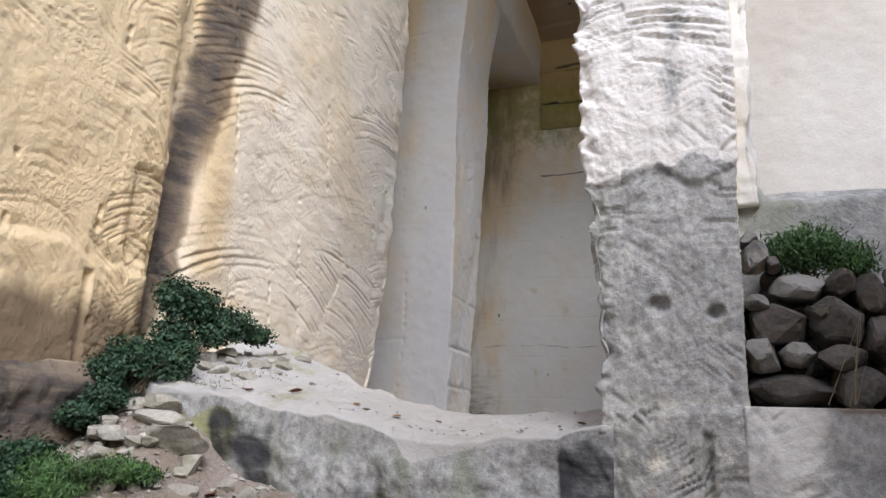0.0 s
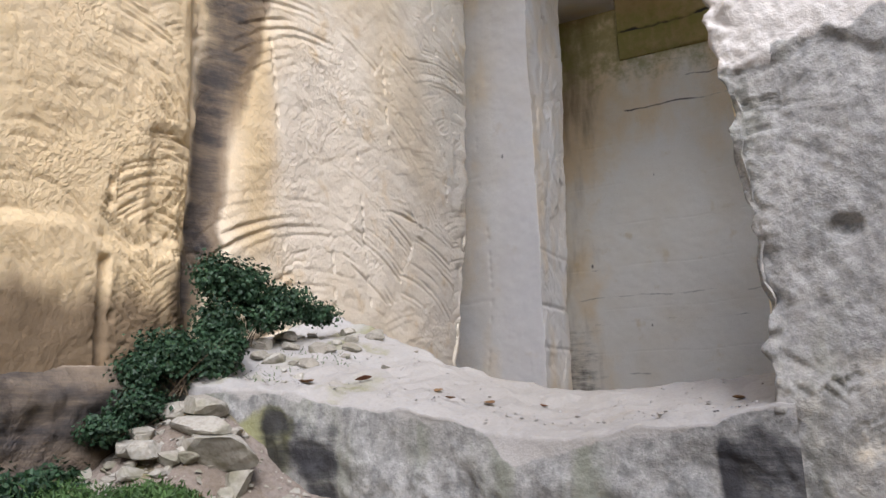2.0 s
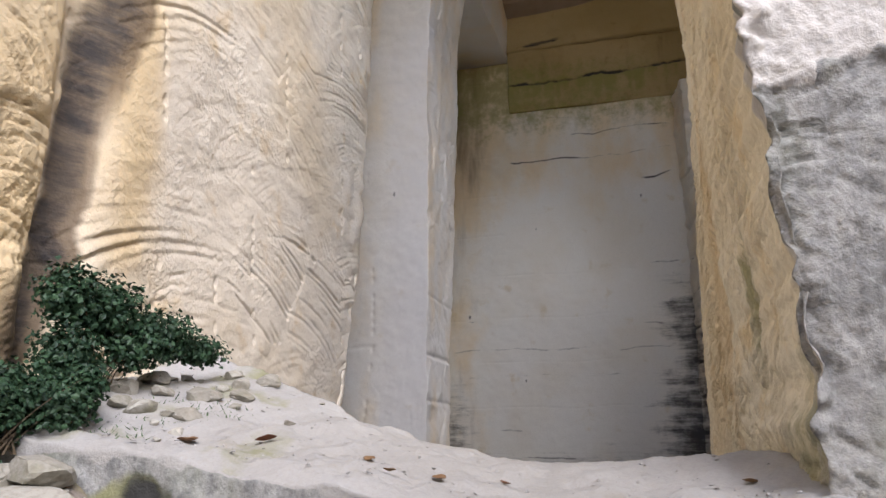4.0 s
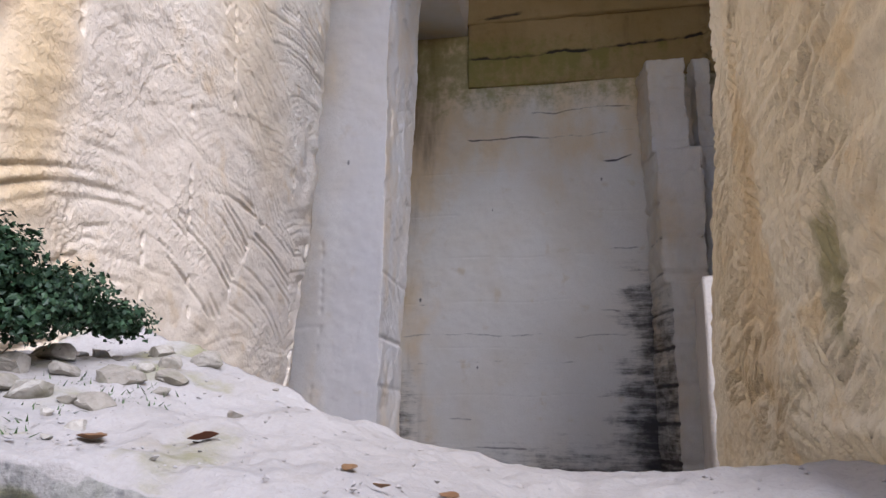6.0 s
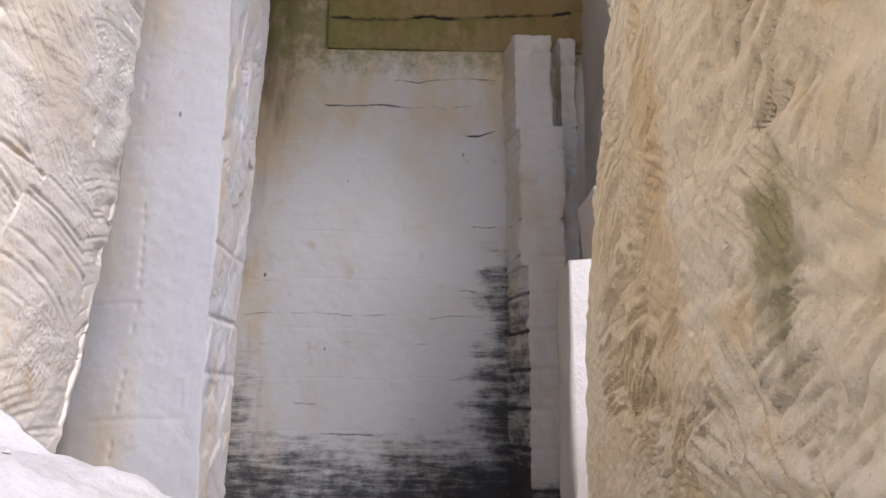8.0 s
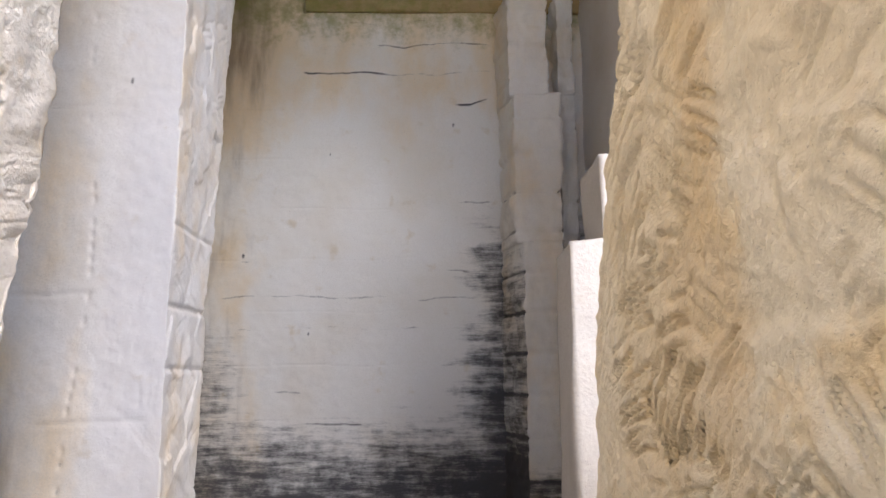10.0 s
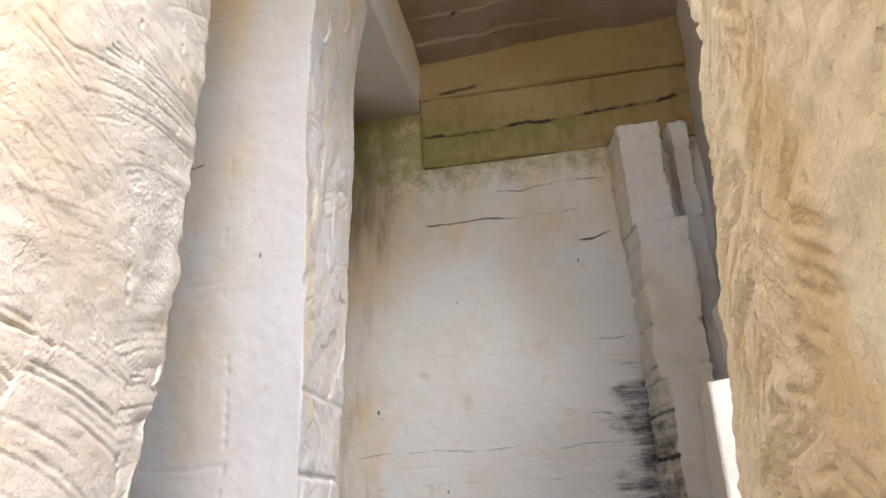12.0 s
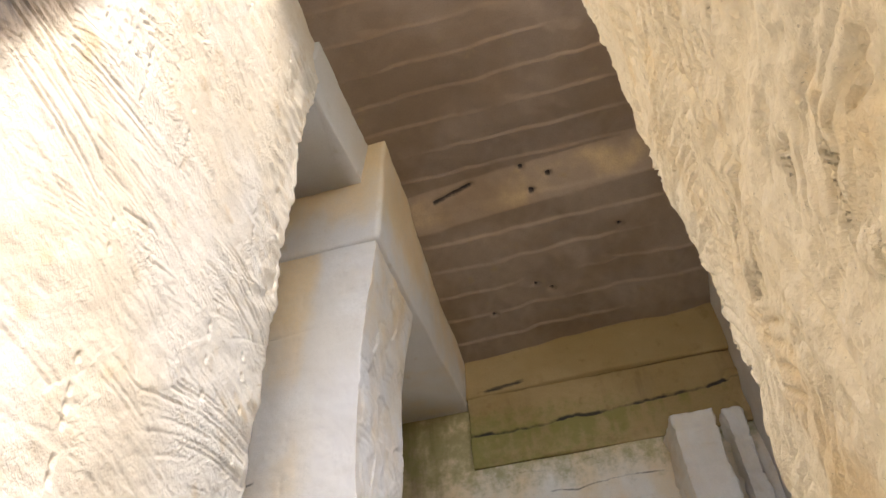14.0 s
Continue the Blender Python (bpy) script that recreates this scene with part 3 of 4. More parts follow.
def beam_outline(z):
    k = 0.05 * (z - 15.5)
    return [(-12.0, 18.23, 60), (-5.70 + k, 18.21, 60), (-5.50 + 0.3 * k, 26.50, 2), (-12.0, 26.5, 2)]


structure(block("rock_beam", beam_outline, 15.22, 22.0, STONE_PALE, sawn(100, 0.05), 0.12,
                lambda side, p: {"honey": 0.30 + 0.35 * smooth(15.5, 17.0, p[..., 2]), "rust": 0.1 + 0.0 * p[..., 2]}),
          "overhanging rock beam left above the pillar head", "rock beam")


def hood_outline(z):
    k = 0.35 * smooth(17.3, 20.5, np.array(z)).item()
    return [(-10.0, 14.6, 8), (-6.35 + k, 15.0, 30), (-6.15 + k, 18.3, 8), (-10.0, 18.3, 2)]


structure(block("rock_hood", hood_outline, 17.4, 22.0, STONE_PALE, sawn(104, 0.04), 0.12), "rounded rock hood over the side gap", "rock overhang")


# green, slightly proud band under the roof
def lintel_outline(z):
    return [(-5.45, 26.30, 200), (2.7, 26.30, 3), (2.7, 26.5, 2), (-5.45, 26.5, 3)]


def drip_line(x):
    return 14.15 + 0.04 * (x + 5.4) + 0.06 * fbm(x * 1.8, x * 0, 113)


def lintel_relief(side, s, z, p):
    x = p[..., 0]
    if side != 0:
        return np.zeros_like(z)
    foot = 13.25 + 0.02 * (x + 5.5) + 0.14 * fbm(x * 1.6, z * 0, 111)
    return 0.03 * fbm(x * 1.5, z * 2, 110) - 0.09 * (1 - smooth(foot - 0.1, foot + 0.15, z)) - 0.06 * np.exp(-((z - drip_line(x)) / 0.06) ** 2) + 0.22 * smooth(1.9, 2.2, x) * np.clip(0.4 + fbm(x * 3, z * 3, 112), 0, 1) * smooth(13.3, 13.6, z) * (1 - smooth(14.6, 15.0, z))


def lintel_stains(side, p):
    x, z = p[..., 0], p[..., 2]
    d = z - drip_line(x)
    drip = np.clip(0.45 + 0.35 * vnoise(x * 3.0, x * 0, 114) + 0.35 * vnoise(x * 9, x * 0, 116), 0.05, 1)
    run = smooth(0.05, -0.08, d) * np.exp(np.minimum(d, 0) / (0.12 + 0.45 * drip)) * drip * (1 - 0.5 * smooth(-2.5, 1.0, x))
    line = 1.1 * np.exp(-(d / 0.08) ** 2) * np.clip(0.85 + 0.5 * fbm(x * 2, x * 0, 117), 0.6, 1)
    return {"moss": np.clip(0.72 - 0.05 * (x + 5.4) + 0.9 * run, 0, 1.4) * (1 - 0.6 * smooth(14.6, 15.4, z)), "rust": 0.22 + 0.15 * (d > 0), "soot": np.maximum(1.0 * line, 0.62 * run)}


structure(block("rock_lintel", lintel_outline, 13.2, 15.6, STONE_OCHRE, lintel_relief, 0.04, lintel_stains),
          "mossy green band of rock under the roof", "rock band")


def brow_outline(z):
    return [(-5.6, 26.25, 160), (3.2, 26.10, 3), (3.2, 26.5, 2), (-5.6, 26.5, 3)]


structure(block("rock_brow", brow_outline, 15.52, 19.0, STONE_OCHRE, sawn(115, 0.06, 1.1), 0.08,
                lambda side, p: {"rust": 0.15 + 0.0 * p[..., 2], "moss": 0.15 + 0.0 * p[..., 2],
                                 "soot": 1.0 * np.exp(-((p[..., 2] - 15.74 - 0.1 * (p[..., 0] + 4.2)) / 0.10) ** 2) * smooth(-5.2, -4.7, p[..., 0]) * (1 - smooth(-3.8, -3.2, p[..., 0]))}),
          "upper rock band with a dark crack beneath it", "rock band")


# stepped pier in the far corner
def pier_relief(side, s, z, p):
    u = p[..., 0] - p[..., 1]
    line = np.abs((z + 0.05 * vnoise(u, z * 0, 122)) / 1.05 % 1 - 0.5)
    return 0.06 * fbm(u * 1.2, z * 1.2, 120) + 0.03 * fbm(u * 5, z * 5, 121, 3) - 0.07 * smooth(0.42, 0.5, line)


def pier(name, x0, x1, y0, z0, z1, xb):
    def outline(z):
        return [(x0, y0, 24), (x1, y0 - 0.05, 14), (x1 + 0.1, 26.5, 2), (xb, 26.5, 24)]
    # Black on the left face: mould, with the shade of that face painted in.
    return structure(block(name, outline, z0, z1, STONE_BACK, pier_relief, 0.08,
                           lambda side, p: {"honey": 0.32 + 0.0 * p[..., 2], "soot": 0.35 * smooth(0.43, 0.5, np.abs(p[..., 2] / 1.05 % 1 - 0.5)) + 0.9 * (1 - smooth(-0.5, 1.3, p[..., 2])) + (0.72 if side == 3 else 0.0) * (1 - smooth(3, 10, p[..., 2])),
                                            "bleach": 0.35 * smooth(1.0, 3.0, p[..., 2])}),
                     "stepped pinkish limestone pier in the chamber corner", "rock pier")


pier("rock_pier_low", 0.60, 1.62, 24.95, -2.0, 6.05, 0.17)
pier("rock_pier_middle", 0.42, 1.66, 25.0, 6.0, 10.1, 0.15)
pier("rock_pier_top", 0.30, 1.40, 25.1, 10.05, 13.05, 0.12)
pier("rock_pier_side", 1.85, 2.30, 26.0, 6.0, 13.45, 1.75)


def side_outline(z):
    return [(3.2, 15.7, 40), (5.2, 15.7, 2), (5.2, 27.0, 3), (2.60, 27.0, 120)]


structure(block("wall_chamber_side", side_outline, -2.0, 22.0, STONE_PALE, sawn(130, 0.05), 0.12),
          "smooth sawn limestone side wall of the chamber", "quarry wall")


# ---- roof ----
def build_ceiling():
    # The front stretch of roof is unseen, carried forward to dim the chamber.
    xs, ys = np.linspace(-13, 6, 240), np.linspace(10.6, 27.0, 540)
    x, y = np.meshgrid(xs, ys, indexing="ij")
    z = np.interp(y, (10.6, 20.3, 21.2, 26.5), (19.7, 19.15, 18.35, 16.95)) + np.interp(y, (20, 26.5), (0.09, 0.035)) * (x + 1.5)
    ph = (y - 0.06 * x + 0.22 * vnoise(x * 0.16, y * 0.25, 140) + 0.035 * vnoise(x * 2.2, y * 0.3, 144)) / 0.92
    row = np.floor(ph)
    saw = ph - row
    keen = np.clip(0.70 + 0.8 * fbm(x * 0.30 + row * 5.1, row * 2.3, 143, 2), 0.12, 1.0)
    z = z - keen * (0.06 * smooth(0.92, 1.0, saw) - 0.06 * saw) + 0.05 * fbm(x * 0.8, y * 0.8, 141) + 0.010 * fbm(x * 4, y * 4, 142, 3)
    soot = 0.0 * z
    # Drill holes and a slot: shallow dents with their inner shade painted dark.
    for hx, hy in ((-2.15, 20.4), (-2.0, 20.95), (-1.43, 20.7), (-2.5, 23.9), (-2.05, 24.2), (0.3, 22.6), (-4.0, 24.6)):
        hole = np.exp(-(((x - hx) ** 2 + (y - hy) ** 2) / 0.075 ** 2) ** 2)
        z, soot = z + 0.15 * hole, np.maximum(soot, 1.2 * hole)
    slot = np.exp(-((y - 20.62 + 0.15 * (x + 4.8)) / 0.06) ** 2) * smooth(-4.9, -4.8, x) * (1 - smooth(-3.7, -3.5, x))
    z, soot = z + 0.10 * slot, np.maximum(soot, slot)
    low = np.stack([x, y, z], -1).reshape(-1, 3)
    n, cols, rows = len(low), len(ys), len(xs)
    rim = [i * cols for i in range(rows)] + [(rows - 1) * cols + j for j in range(1, cols)] + [i * cols + cols - 1 for i in range(rows - 2, -1, -1)] + [j for j in range(cols - 2, 0, -1)]
    top = low[rim].copy()
    top[:, 2] = 24.0
    k = len(rim)
    faces = grid_faces(rows, cols) + [[rim[i], rim[(i + 1) % k], n + (i + 1) % k, n + i] for i in range(k)] + [list(range(n, n + k))]
    # Riser tinted honey, its catch of light put into colour; browner towards the back.
    pale = np.exp(-((y - 20.75) / 0.42) ** 4)
    pad = np.zeros(k)
    at = {"rust": np.concatenate([0.12 + 0.12 * smooth(22, 26, y).ravel(), pad]), "soot": np.concatenate([soot.ravel(), pad]), "honey": np.concatenate([0.36 * pale.ravel(), pad])}
    return mesh_object("ceiling", np.concatenate([low, top]), faces, STONE_BROWN, True, at)


structure(build_ceiling(), "rippled brownish limestone roof cut in strips", "ceiling")


# ---- sunlit court on the right ----
def court_outline(z):
    left = -0.42 if z < 4.12 else (-0.04 if z < 5.1 else 1.0)
    return [(left, 14.4, 140), (9.0, 14.4, 2), (9.0, 15.6, 2), (left + 0.05, 15.6, 10)]


structure(block("wall_court", court_outline, -2.0, 13.0, STONE_SUN, sawn(150, 0.05, 0.42), 0.04), "bleached limestone wall of the open court", "quarry wall")


def window_wall():
    """The wall behind the dry stones, with its large opening into the court."""
    def lower(z):
        return [(0.25, 7.5, 60), (4.0, 7.5, 2), (4.0, 8.2, 2), (0.25, 8.2, 2)]

    def rel(side, s, z, p):
        x = p[..., 0]
        rim = 3.84 + 0.28 * np.exp(-((x - 0.5) / 0.10) ** 2) + 0.10 * smooth(1.6, 2.2, x) + 0.03 * fbm(x * 5, z * 0, 160)
        return 0.05 * fbm(x * 2.2, z * 2.2, 161) - 0.25 * smooth(rim - 0.12, rim, z) * (side == 0)
    structure(block("wall_sill", lower, 0.0, 3.88, STONE_GREY, rel, 0.05, lambda side, p: {"lichen": 0.62 + 0.0 * p[..., 2]}),
              "grey weathered rock sill below the opening", "quarry wall")

    def jamb(z):
        return [(0.2, 7.45, 20), (0.50 + 0.08 * max(0.0, 4.15 - z) + 0.02 * (z > 4.6), 7.45, 14), (0.58, 8.2, 2), (0.2, 8.2, 2)]
    structure(block("wall_jamb", jamb, 3.7, 20.0, STONE_PALE, lambda side, s, z, p: 0.035 * fbm(z * 3, s * 3, 165) - 0.02 * (np.abs(z / 0.3 % 1 - 0.5) > 0.46), 0.04),
              "narrow coursed stone jamb beside the bright opening", "quarry wall")


window_wall()


def shelf_outline(z):
    return [(0.28, 6.72, 220), (4.0, 6.72, 2), (4.0, 7.6, 2), (0.28, 7.6, 2)]


structure(block("rock_shelf", shelf_outline, 0.0, 1.87, STONE_GREY,
                lambda side, s, z, p: 0.08 * pick_marks(p[..., 0], z, 170, cell=0.7, spacing=0.075)[0] + 0.04 * fbm(p[..., 0] * 1.5, z * 1.5, 171), 0.02,
                lambda side, p: {"lichen": 0.45 + 0.25 * smooth(0.6, 1.2, p[..., 0]), "soot": 0.55 * smooth(0.7, 1.3, p[..., 0]), "rust": 0.45 * smooth(0.5, 1.2, p[..., 0]) + 0.5 * smooth(1.80, 1.87, p[..., 2])}),
          "pick-marked rock shelf that carries the dry-stone wall", "rock shelf")


# ---- ledge between the ground and the chamber pit ----
def crest(x):
    return np.interp(x, (-6.2, -5.8, -5.0, -4.1, -3.3, -2.4, -0.8), (9.6, 9.4, 9.0, 8.6, 8.25, 7.95, 8.05)), np.interp(x, (-6.2, -5.8, -5.0, -4.1, -3.3, -2.4, -0.8), (2.86, 2.74, 2.50, 2.20, 1.98, 1.83, 1.80))


def ledge_lip(x):
    return np.interp(x, (-6.2, -5.4, -4.93, -4.2, -3.3, -2.6, -2.0, -1.06, -0.7), (2.05, 2.0, 1.93, 1.88, 1.80, 1.66, 1.66, 1.70, 1.78))


def ledge_top(x, y):
    cy, cz = crest(x)
    k = np.clip((y - 6.6) / (cy - 6.6), 0, 1)
    base = ledge_lip(x) * (1 - k) + cz * k
    hollow = 0.12 * np.exp(-((x + 1.8) / 0.9) ** 2 - ((y - 7.0) / 0.5) ** 2)
    bump = 0.05 * fbm(x * 1.4, y * 1.4, 180) + 0.022 * fbm(x * 5, y * 5, 181, 4)
    return base + bump - hollow


def build_ledge():
    xs = np.linspace(-6.35, -0.70, 330)
    front = np.linspace(0.0, 1.0, 95)
    tops = np.linspace(0.0, 1.0, 110)
    rear = np.linspace(0.0, 1.0, 40)[1:]
    cols = []
    for x in xs:
        cy, cz = crest(x)
        lip = float(ledge_lip(np.array(x)))
        y0 = 6.62
        col = [(x, y0 + 0.03 * (1 - f), -0.4 + (lip - 0.06 + 0.4) * f) for f in front[:-1]]
        col += [(x, y0 + (cy - y0) * f, None) for f in tops]
        col += [(x, cy + 2.2 * f ** 1.6, cz - (cz + 2.2) * f) for f in rear]
        cols.append(col)
    pts = np.array([[(a, b, -9 if c is None else c) for a, b, c in col] for col in cols])
    x, y, z = pts[..., 0], pts[..., 1], pts[..., 2]
    nf, nt = len(front) - 1, len(tops)
    top = slice(nf, nf + nt)
    z[:, top] = ledge_top(x[:, top], y[:, top])
    round_off = np.exp(-(y[:, top] - 6.62) / 0.16)
    z[:, top] -= 0.06 * round_off
    rise = np.linspace(0.0, 1.0, nf, endpoint=False)[None]
    z[:, :nf] = -0.4 + (z[:, nf:nf + 1] + 0.4) * rise
    fx, fz = x[:, :nf], z[:, :nf]
    bulge = 0.07 * fbm(fx * 1.6, fz * 1.3, 183) + 0.05 * pick_marks(fx, fz, 184, cell=0.6, spacing=0.08)[0] + 0.02 * fbm(fx * 8, fz * 8, 185, 3)
    bulge += 0.06 * smooth(-2.75, -2.55, fx) * (1 - smooth(-2.4, -1.9, fx)) * smooth(0.9, 1.4, fz)
    y[:, :nf] -= bulge * (1 - 0.8 * smooth(0.80, 1.0, rise))
    y[:, nf + nt:] += 0.12 * fbm(x[:, nf + nt:] * 1.3, z[:, nf + nt:] * 1.3, 186)
    shape = z.shape
    lich, moss, soot = np.zeros(shape), np.zeros(shape), np.zeros(shape)
    edge = np.interp(fx, (-5, -4.2, -3.5, -2.9, -2.6, -2.2, -1.6, -1.1), (1.85, 1.80, 1.72, 1.55, 1.42, 1.40, 1.55, 1.62)) + 0.10 * fbm(fx * 3, fz * 2, 187)
    lich[:, :nf] = 0.85 * (1 - smooth(edge - 0.06, edge + 0.08, fz))
    soot[:, :nf] = 0.30 * (1 - smooth(edge - 0.12, edge, fz)) + 0.55 * (1 - smooth(edge - 0.25, edge, fz)) * smooth(-0.3, 0.5, fbm(fx * 2.2, fz * 0.5, 188)) + 0.6 * np.exp(-((fx + 1.10) / 0.05) ** 2) * (1 - smooth(1.3, 1.65, fz))
    moss[:, :nf] = 0.95 * (1 - smooth(edge - 0.2, edge, fz)) * smooth(-0.1, 0.5, fbm(fx * 1.2, fz * 0.4, 189))
    moss[:, top] = 0.62 * smooth(-0.2, 0.6, fbm(x[:, top] * 1.8, y[:, top] * 1.8, 190)) * (1 - smooth(-3.6, -2.6, x[:, top]))
    faces = grid_faces(shape[0], shape[1], flip=True)
    at = {"lichen": lich, "moss": moss, "soot": soot, "rust": np.zeros(shape)}
    ob = mesh_object("rock_ledge", pts.reshape(-1, 3), faces, STONE_DUST, True, {k: v.reshape(-1) for k, v in at.items()})
    return ob


structure(build_ledge(), "powdery white rock ledge with a grey-green stained front", "rock ledge")


# ---- ground and pit floor ----
def ground_z(x, y):
    z = 0.05 + 0.150 * np.clip(y, -6, 7)
    z = z - 0.38 * smooth(-3.7, -2.4, x) * smooth(3.0, 6.2, y)
    left = smooth(3.9, 5.0, -x)
    z = z + left * (0.62 * smooth(5.2, 6.6, y) + 0.10)
    return z + 0.04 * fbm(x * 1.2, y * 1.2, 200) + 0.02 * fbm(x * 6, y * 6, 201, 3)


def build_ground():
    xs = np.concatenate([np.linspace(-80, -8, 10), np.linspace(-7, 5, 170), np.linspace(6, 80, 10)])
    ys = np.concatenate([np.linspace(-80, -5, 12), np.linspace(-4, 6.75, 160), [6.9]])
    x, y = np.meshgrid(xs, ys, indexing="ij")
    z = ground_z(x, y)
    return mesh_object("ground", np.stack([x, y, z], -1).reshape(-1, 3), grid_faces(len(xs), len(ys), flip=True), EARTH, True)


structure(build_ground(), "dusty pinkish ground with pebbles and weeds", "ground")


def build_pit():
    xs = np.concatenate([np.linspace(-80, -13, 6), np.linspace(-12, 9.5, 120), np.linspace(12, 80, 6)])
    ys = np.concatenate([np.linspace(6.95, 27, 120), np.linspace(30, 80, 6)])
    x, y = np.meshgrid(xs, ys, indexing="ij")
    z = -0.95 + 0.10 * fbm(x * 0.7, y * 0.7, 210) + 0.03 * fbm(x * 4, y * 4, 211, 3)
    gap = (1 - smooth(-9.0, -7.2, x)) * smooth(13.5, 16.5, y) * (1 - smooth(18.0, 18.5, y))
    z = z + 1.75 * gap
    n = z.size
    # Floor darker from y 12 to 20, darkest on the mound in the gap.
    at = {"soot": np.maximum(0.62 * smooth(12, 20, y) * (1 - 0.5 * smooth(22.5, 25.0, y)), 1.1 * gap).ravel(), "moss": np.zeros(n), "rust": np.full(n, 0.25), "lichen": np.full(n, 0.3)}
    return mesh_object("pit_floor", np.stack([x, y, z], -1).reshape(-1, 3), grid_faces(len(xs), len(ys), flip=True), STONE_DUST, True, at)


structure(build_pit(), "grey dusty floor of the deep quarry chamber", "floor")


# ---- quarry walls added out of view: they close the place and hold back light ----
def plain_wall(name, x0, y0, x1, y1, z1):
    def outline(z):
        return [(x0, y0, 30), (x1, y0, 30), (x1, y1, 30), (x0, y1, 30)]
    return structure(block(name, outline, -2.0, z1, STONE_WARM, lambda side, s, z, p: 0.1 * fbm((p[..., 0] + p[..., 1]) * 0.5, z * 0.5, 220), 0.5),
                     "plain unseen limestone wall, added to close the place and block light", "quarry wall")


plain_wall("wall_rear", -11, -9.0, 12, -7.5, 9.0)
plain_wall("wall_front_right", 4.0, -7.5, 6.0, 7.4, 8.0)
# Added to stop sky light that came in by the side gap.
plain_wall("wall_gap_end", -14.0, 10.0, -12.4, 28.0, 24.0)
plain_wall("wall_court_right", 9.0, 8.2, 10.5, 15.6, 7.0)


# ---- loose things ----
def part(name, mesh, parent, label=""):
    ob = new(name, mesh)
    ob.parent = parent
    return tagged(ob, label)


def stone_mesh(name, seed, size, material, detail=3, cuts=14, square=4):
    """A broken stone: a ball cut by random planes, so that it has flat faces and worn edges."""
    rng = np.random.RandomState(seed)
    bm = bmesh.new()
    bmesh.ops.create_icosphere(bm, subdivisions=detail, radius=1.0)
    pts = np.array([v.co[:] for v in bm.verts])
    pts = pts / (np.abs(pts) ** square).sum(1, keepdims=True) ** (1 / square)
    for i in range(cuts):
        n = rng.normal(size=3)
        n /= np.linalg.norm(n)
        d = (0.52 if square == 4 else 0.66) + 0.4 * rng.rand()
        over = np.clip(pts @ n - d, 0, None)
        pts -= over[:, None] * n * 0.97
    pts += 0.012 * rng.normal(size=pts.shape)
    lo, hi = pts.min(0), pts.max(0)
    pts = (pts - (lo + hi) / 2) / (hi - lo) * np.array(size)
    for v, p in zip(bm.verts, pts):
        v.co = p
    me = bpy.data.meshes.new(name)
    bm.to_mesh(me)
    bm.free()
    me.materials.append(material)
    return me


def loose_stone(name, x, y, z, w, d, h, seed, material, label, group, tilt=0.0):
    ob = new(name, stone_mesh(name, seed, (w, d, h), material))
    rng = random.Random(seed)
    ob.matrix_world = pose(x, y, z, rng.uniform(-6, 6) + tilt, rng.uniform(-8, 8), rng.uniform(-25, 25))
    return tagged(ob, label, "stone", group)


# slabs and boulders of the spoil heap beside the ledge
HEAP = [(-4.62, 6.25, 1.42, 1.0, 0.45, 0.27, "long flat mossy slab lying on the spoil heap"), (-4.90, 6.42, 1.76, 0.42, 0.32, 0.18, "tilted pale slab on the spoil heap"),
        (-5.18, 6.40, 1.74, 0.36, 0.30, 0.15, "tilted pale slab on the spoil heap"), (-4.80, 6.30, 1.60, 0.52, 0.34, 0.18, "broken limestone slab on the spoil heap"),
        (-5.30, 5.50, 1.26, 0.30, 0.30, 0.26, "chalky white stone on the spoil heap"), (-5.12, 5.62, 1.30, 0.24, 0.22, 0.2, "chalky white stone on the spoil heap"),
        (-5.42, 5.25, 1.12, 0.34, 0.28, 0.24, "chalky white stone on the spoil heap"), (-4.98, 5.92, 1.47, 0.28, 0.2, 0.14, "small limestone fragment on the spoil heap"),
        (-5.2, 5.95, 1.47, 0.22, 0.2, 0.14, "small limestone fragment on the spoil heap"), (-4.22, 6.0, 0.98, 0.36, 0.25, 0.2, "mossy rounded stone on the dusty ground"),
        (-3.6, 6.05, 1.0, 0.28, 0.22, 0.18, "pale rounded stone on the dusty ground"), (-4.35, 6.2, 1.2, 0.3, 0.22, 0.22, "broken limestone slab on the spoil heap"),
        (-4.82, 6.0, 1.28, 0.20, 0.2, 0.24, "upright limestone shard on the spoil heap"), (-4.05, 6.35, 1.05, 0.2, 0.18, 0.16, "small limestone fragment on the spoil heap"),
        (-5.25, 6.1, 1.55, 0.26, 0.2, 0.16, "small limestone fragment on the spoil heap"), (-4.55, 5.85, 1.12, 0.16, 0.14, 0.12, "small limestone fragment on the spoil heap")]
for i, (x, y, z, w, d, h, text) in enumerate(HEAP):
    loose_stone("stone", x, y, min(z, float(ground_z(np.array(x), np.array(y))) + 0.42 * h) if i in (4, 5, 6, 9, 10) else z, w, d, h, 300 + i, RUBBLE, text, "stones of the spoil heap", 12 if i in (1, 2, 3) else 0)

rs = random.Random(5)
for i in range(40):
    x, y = rs.uniform(-5.5, -4.3), rs.uniform(5.0, 6.5)
    w = rs.choice((0.07, 0.1, 0.13, 0.19))
    h = w * rs.uniform(0.5, 0.8)
    loose_stone("stone", x, y, float(ground_z(np.array(x), np.array(y))) + 0.3 * h, w, w * rs.uniform(0.7, 1.1), h, 900 + i, RUBBLE,
                "small broken limestone on the spoil heap", "stones of the spoil heap")
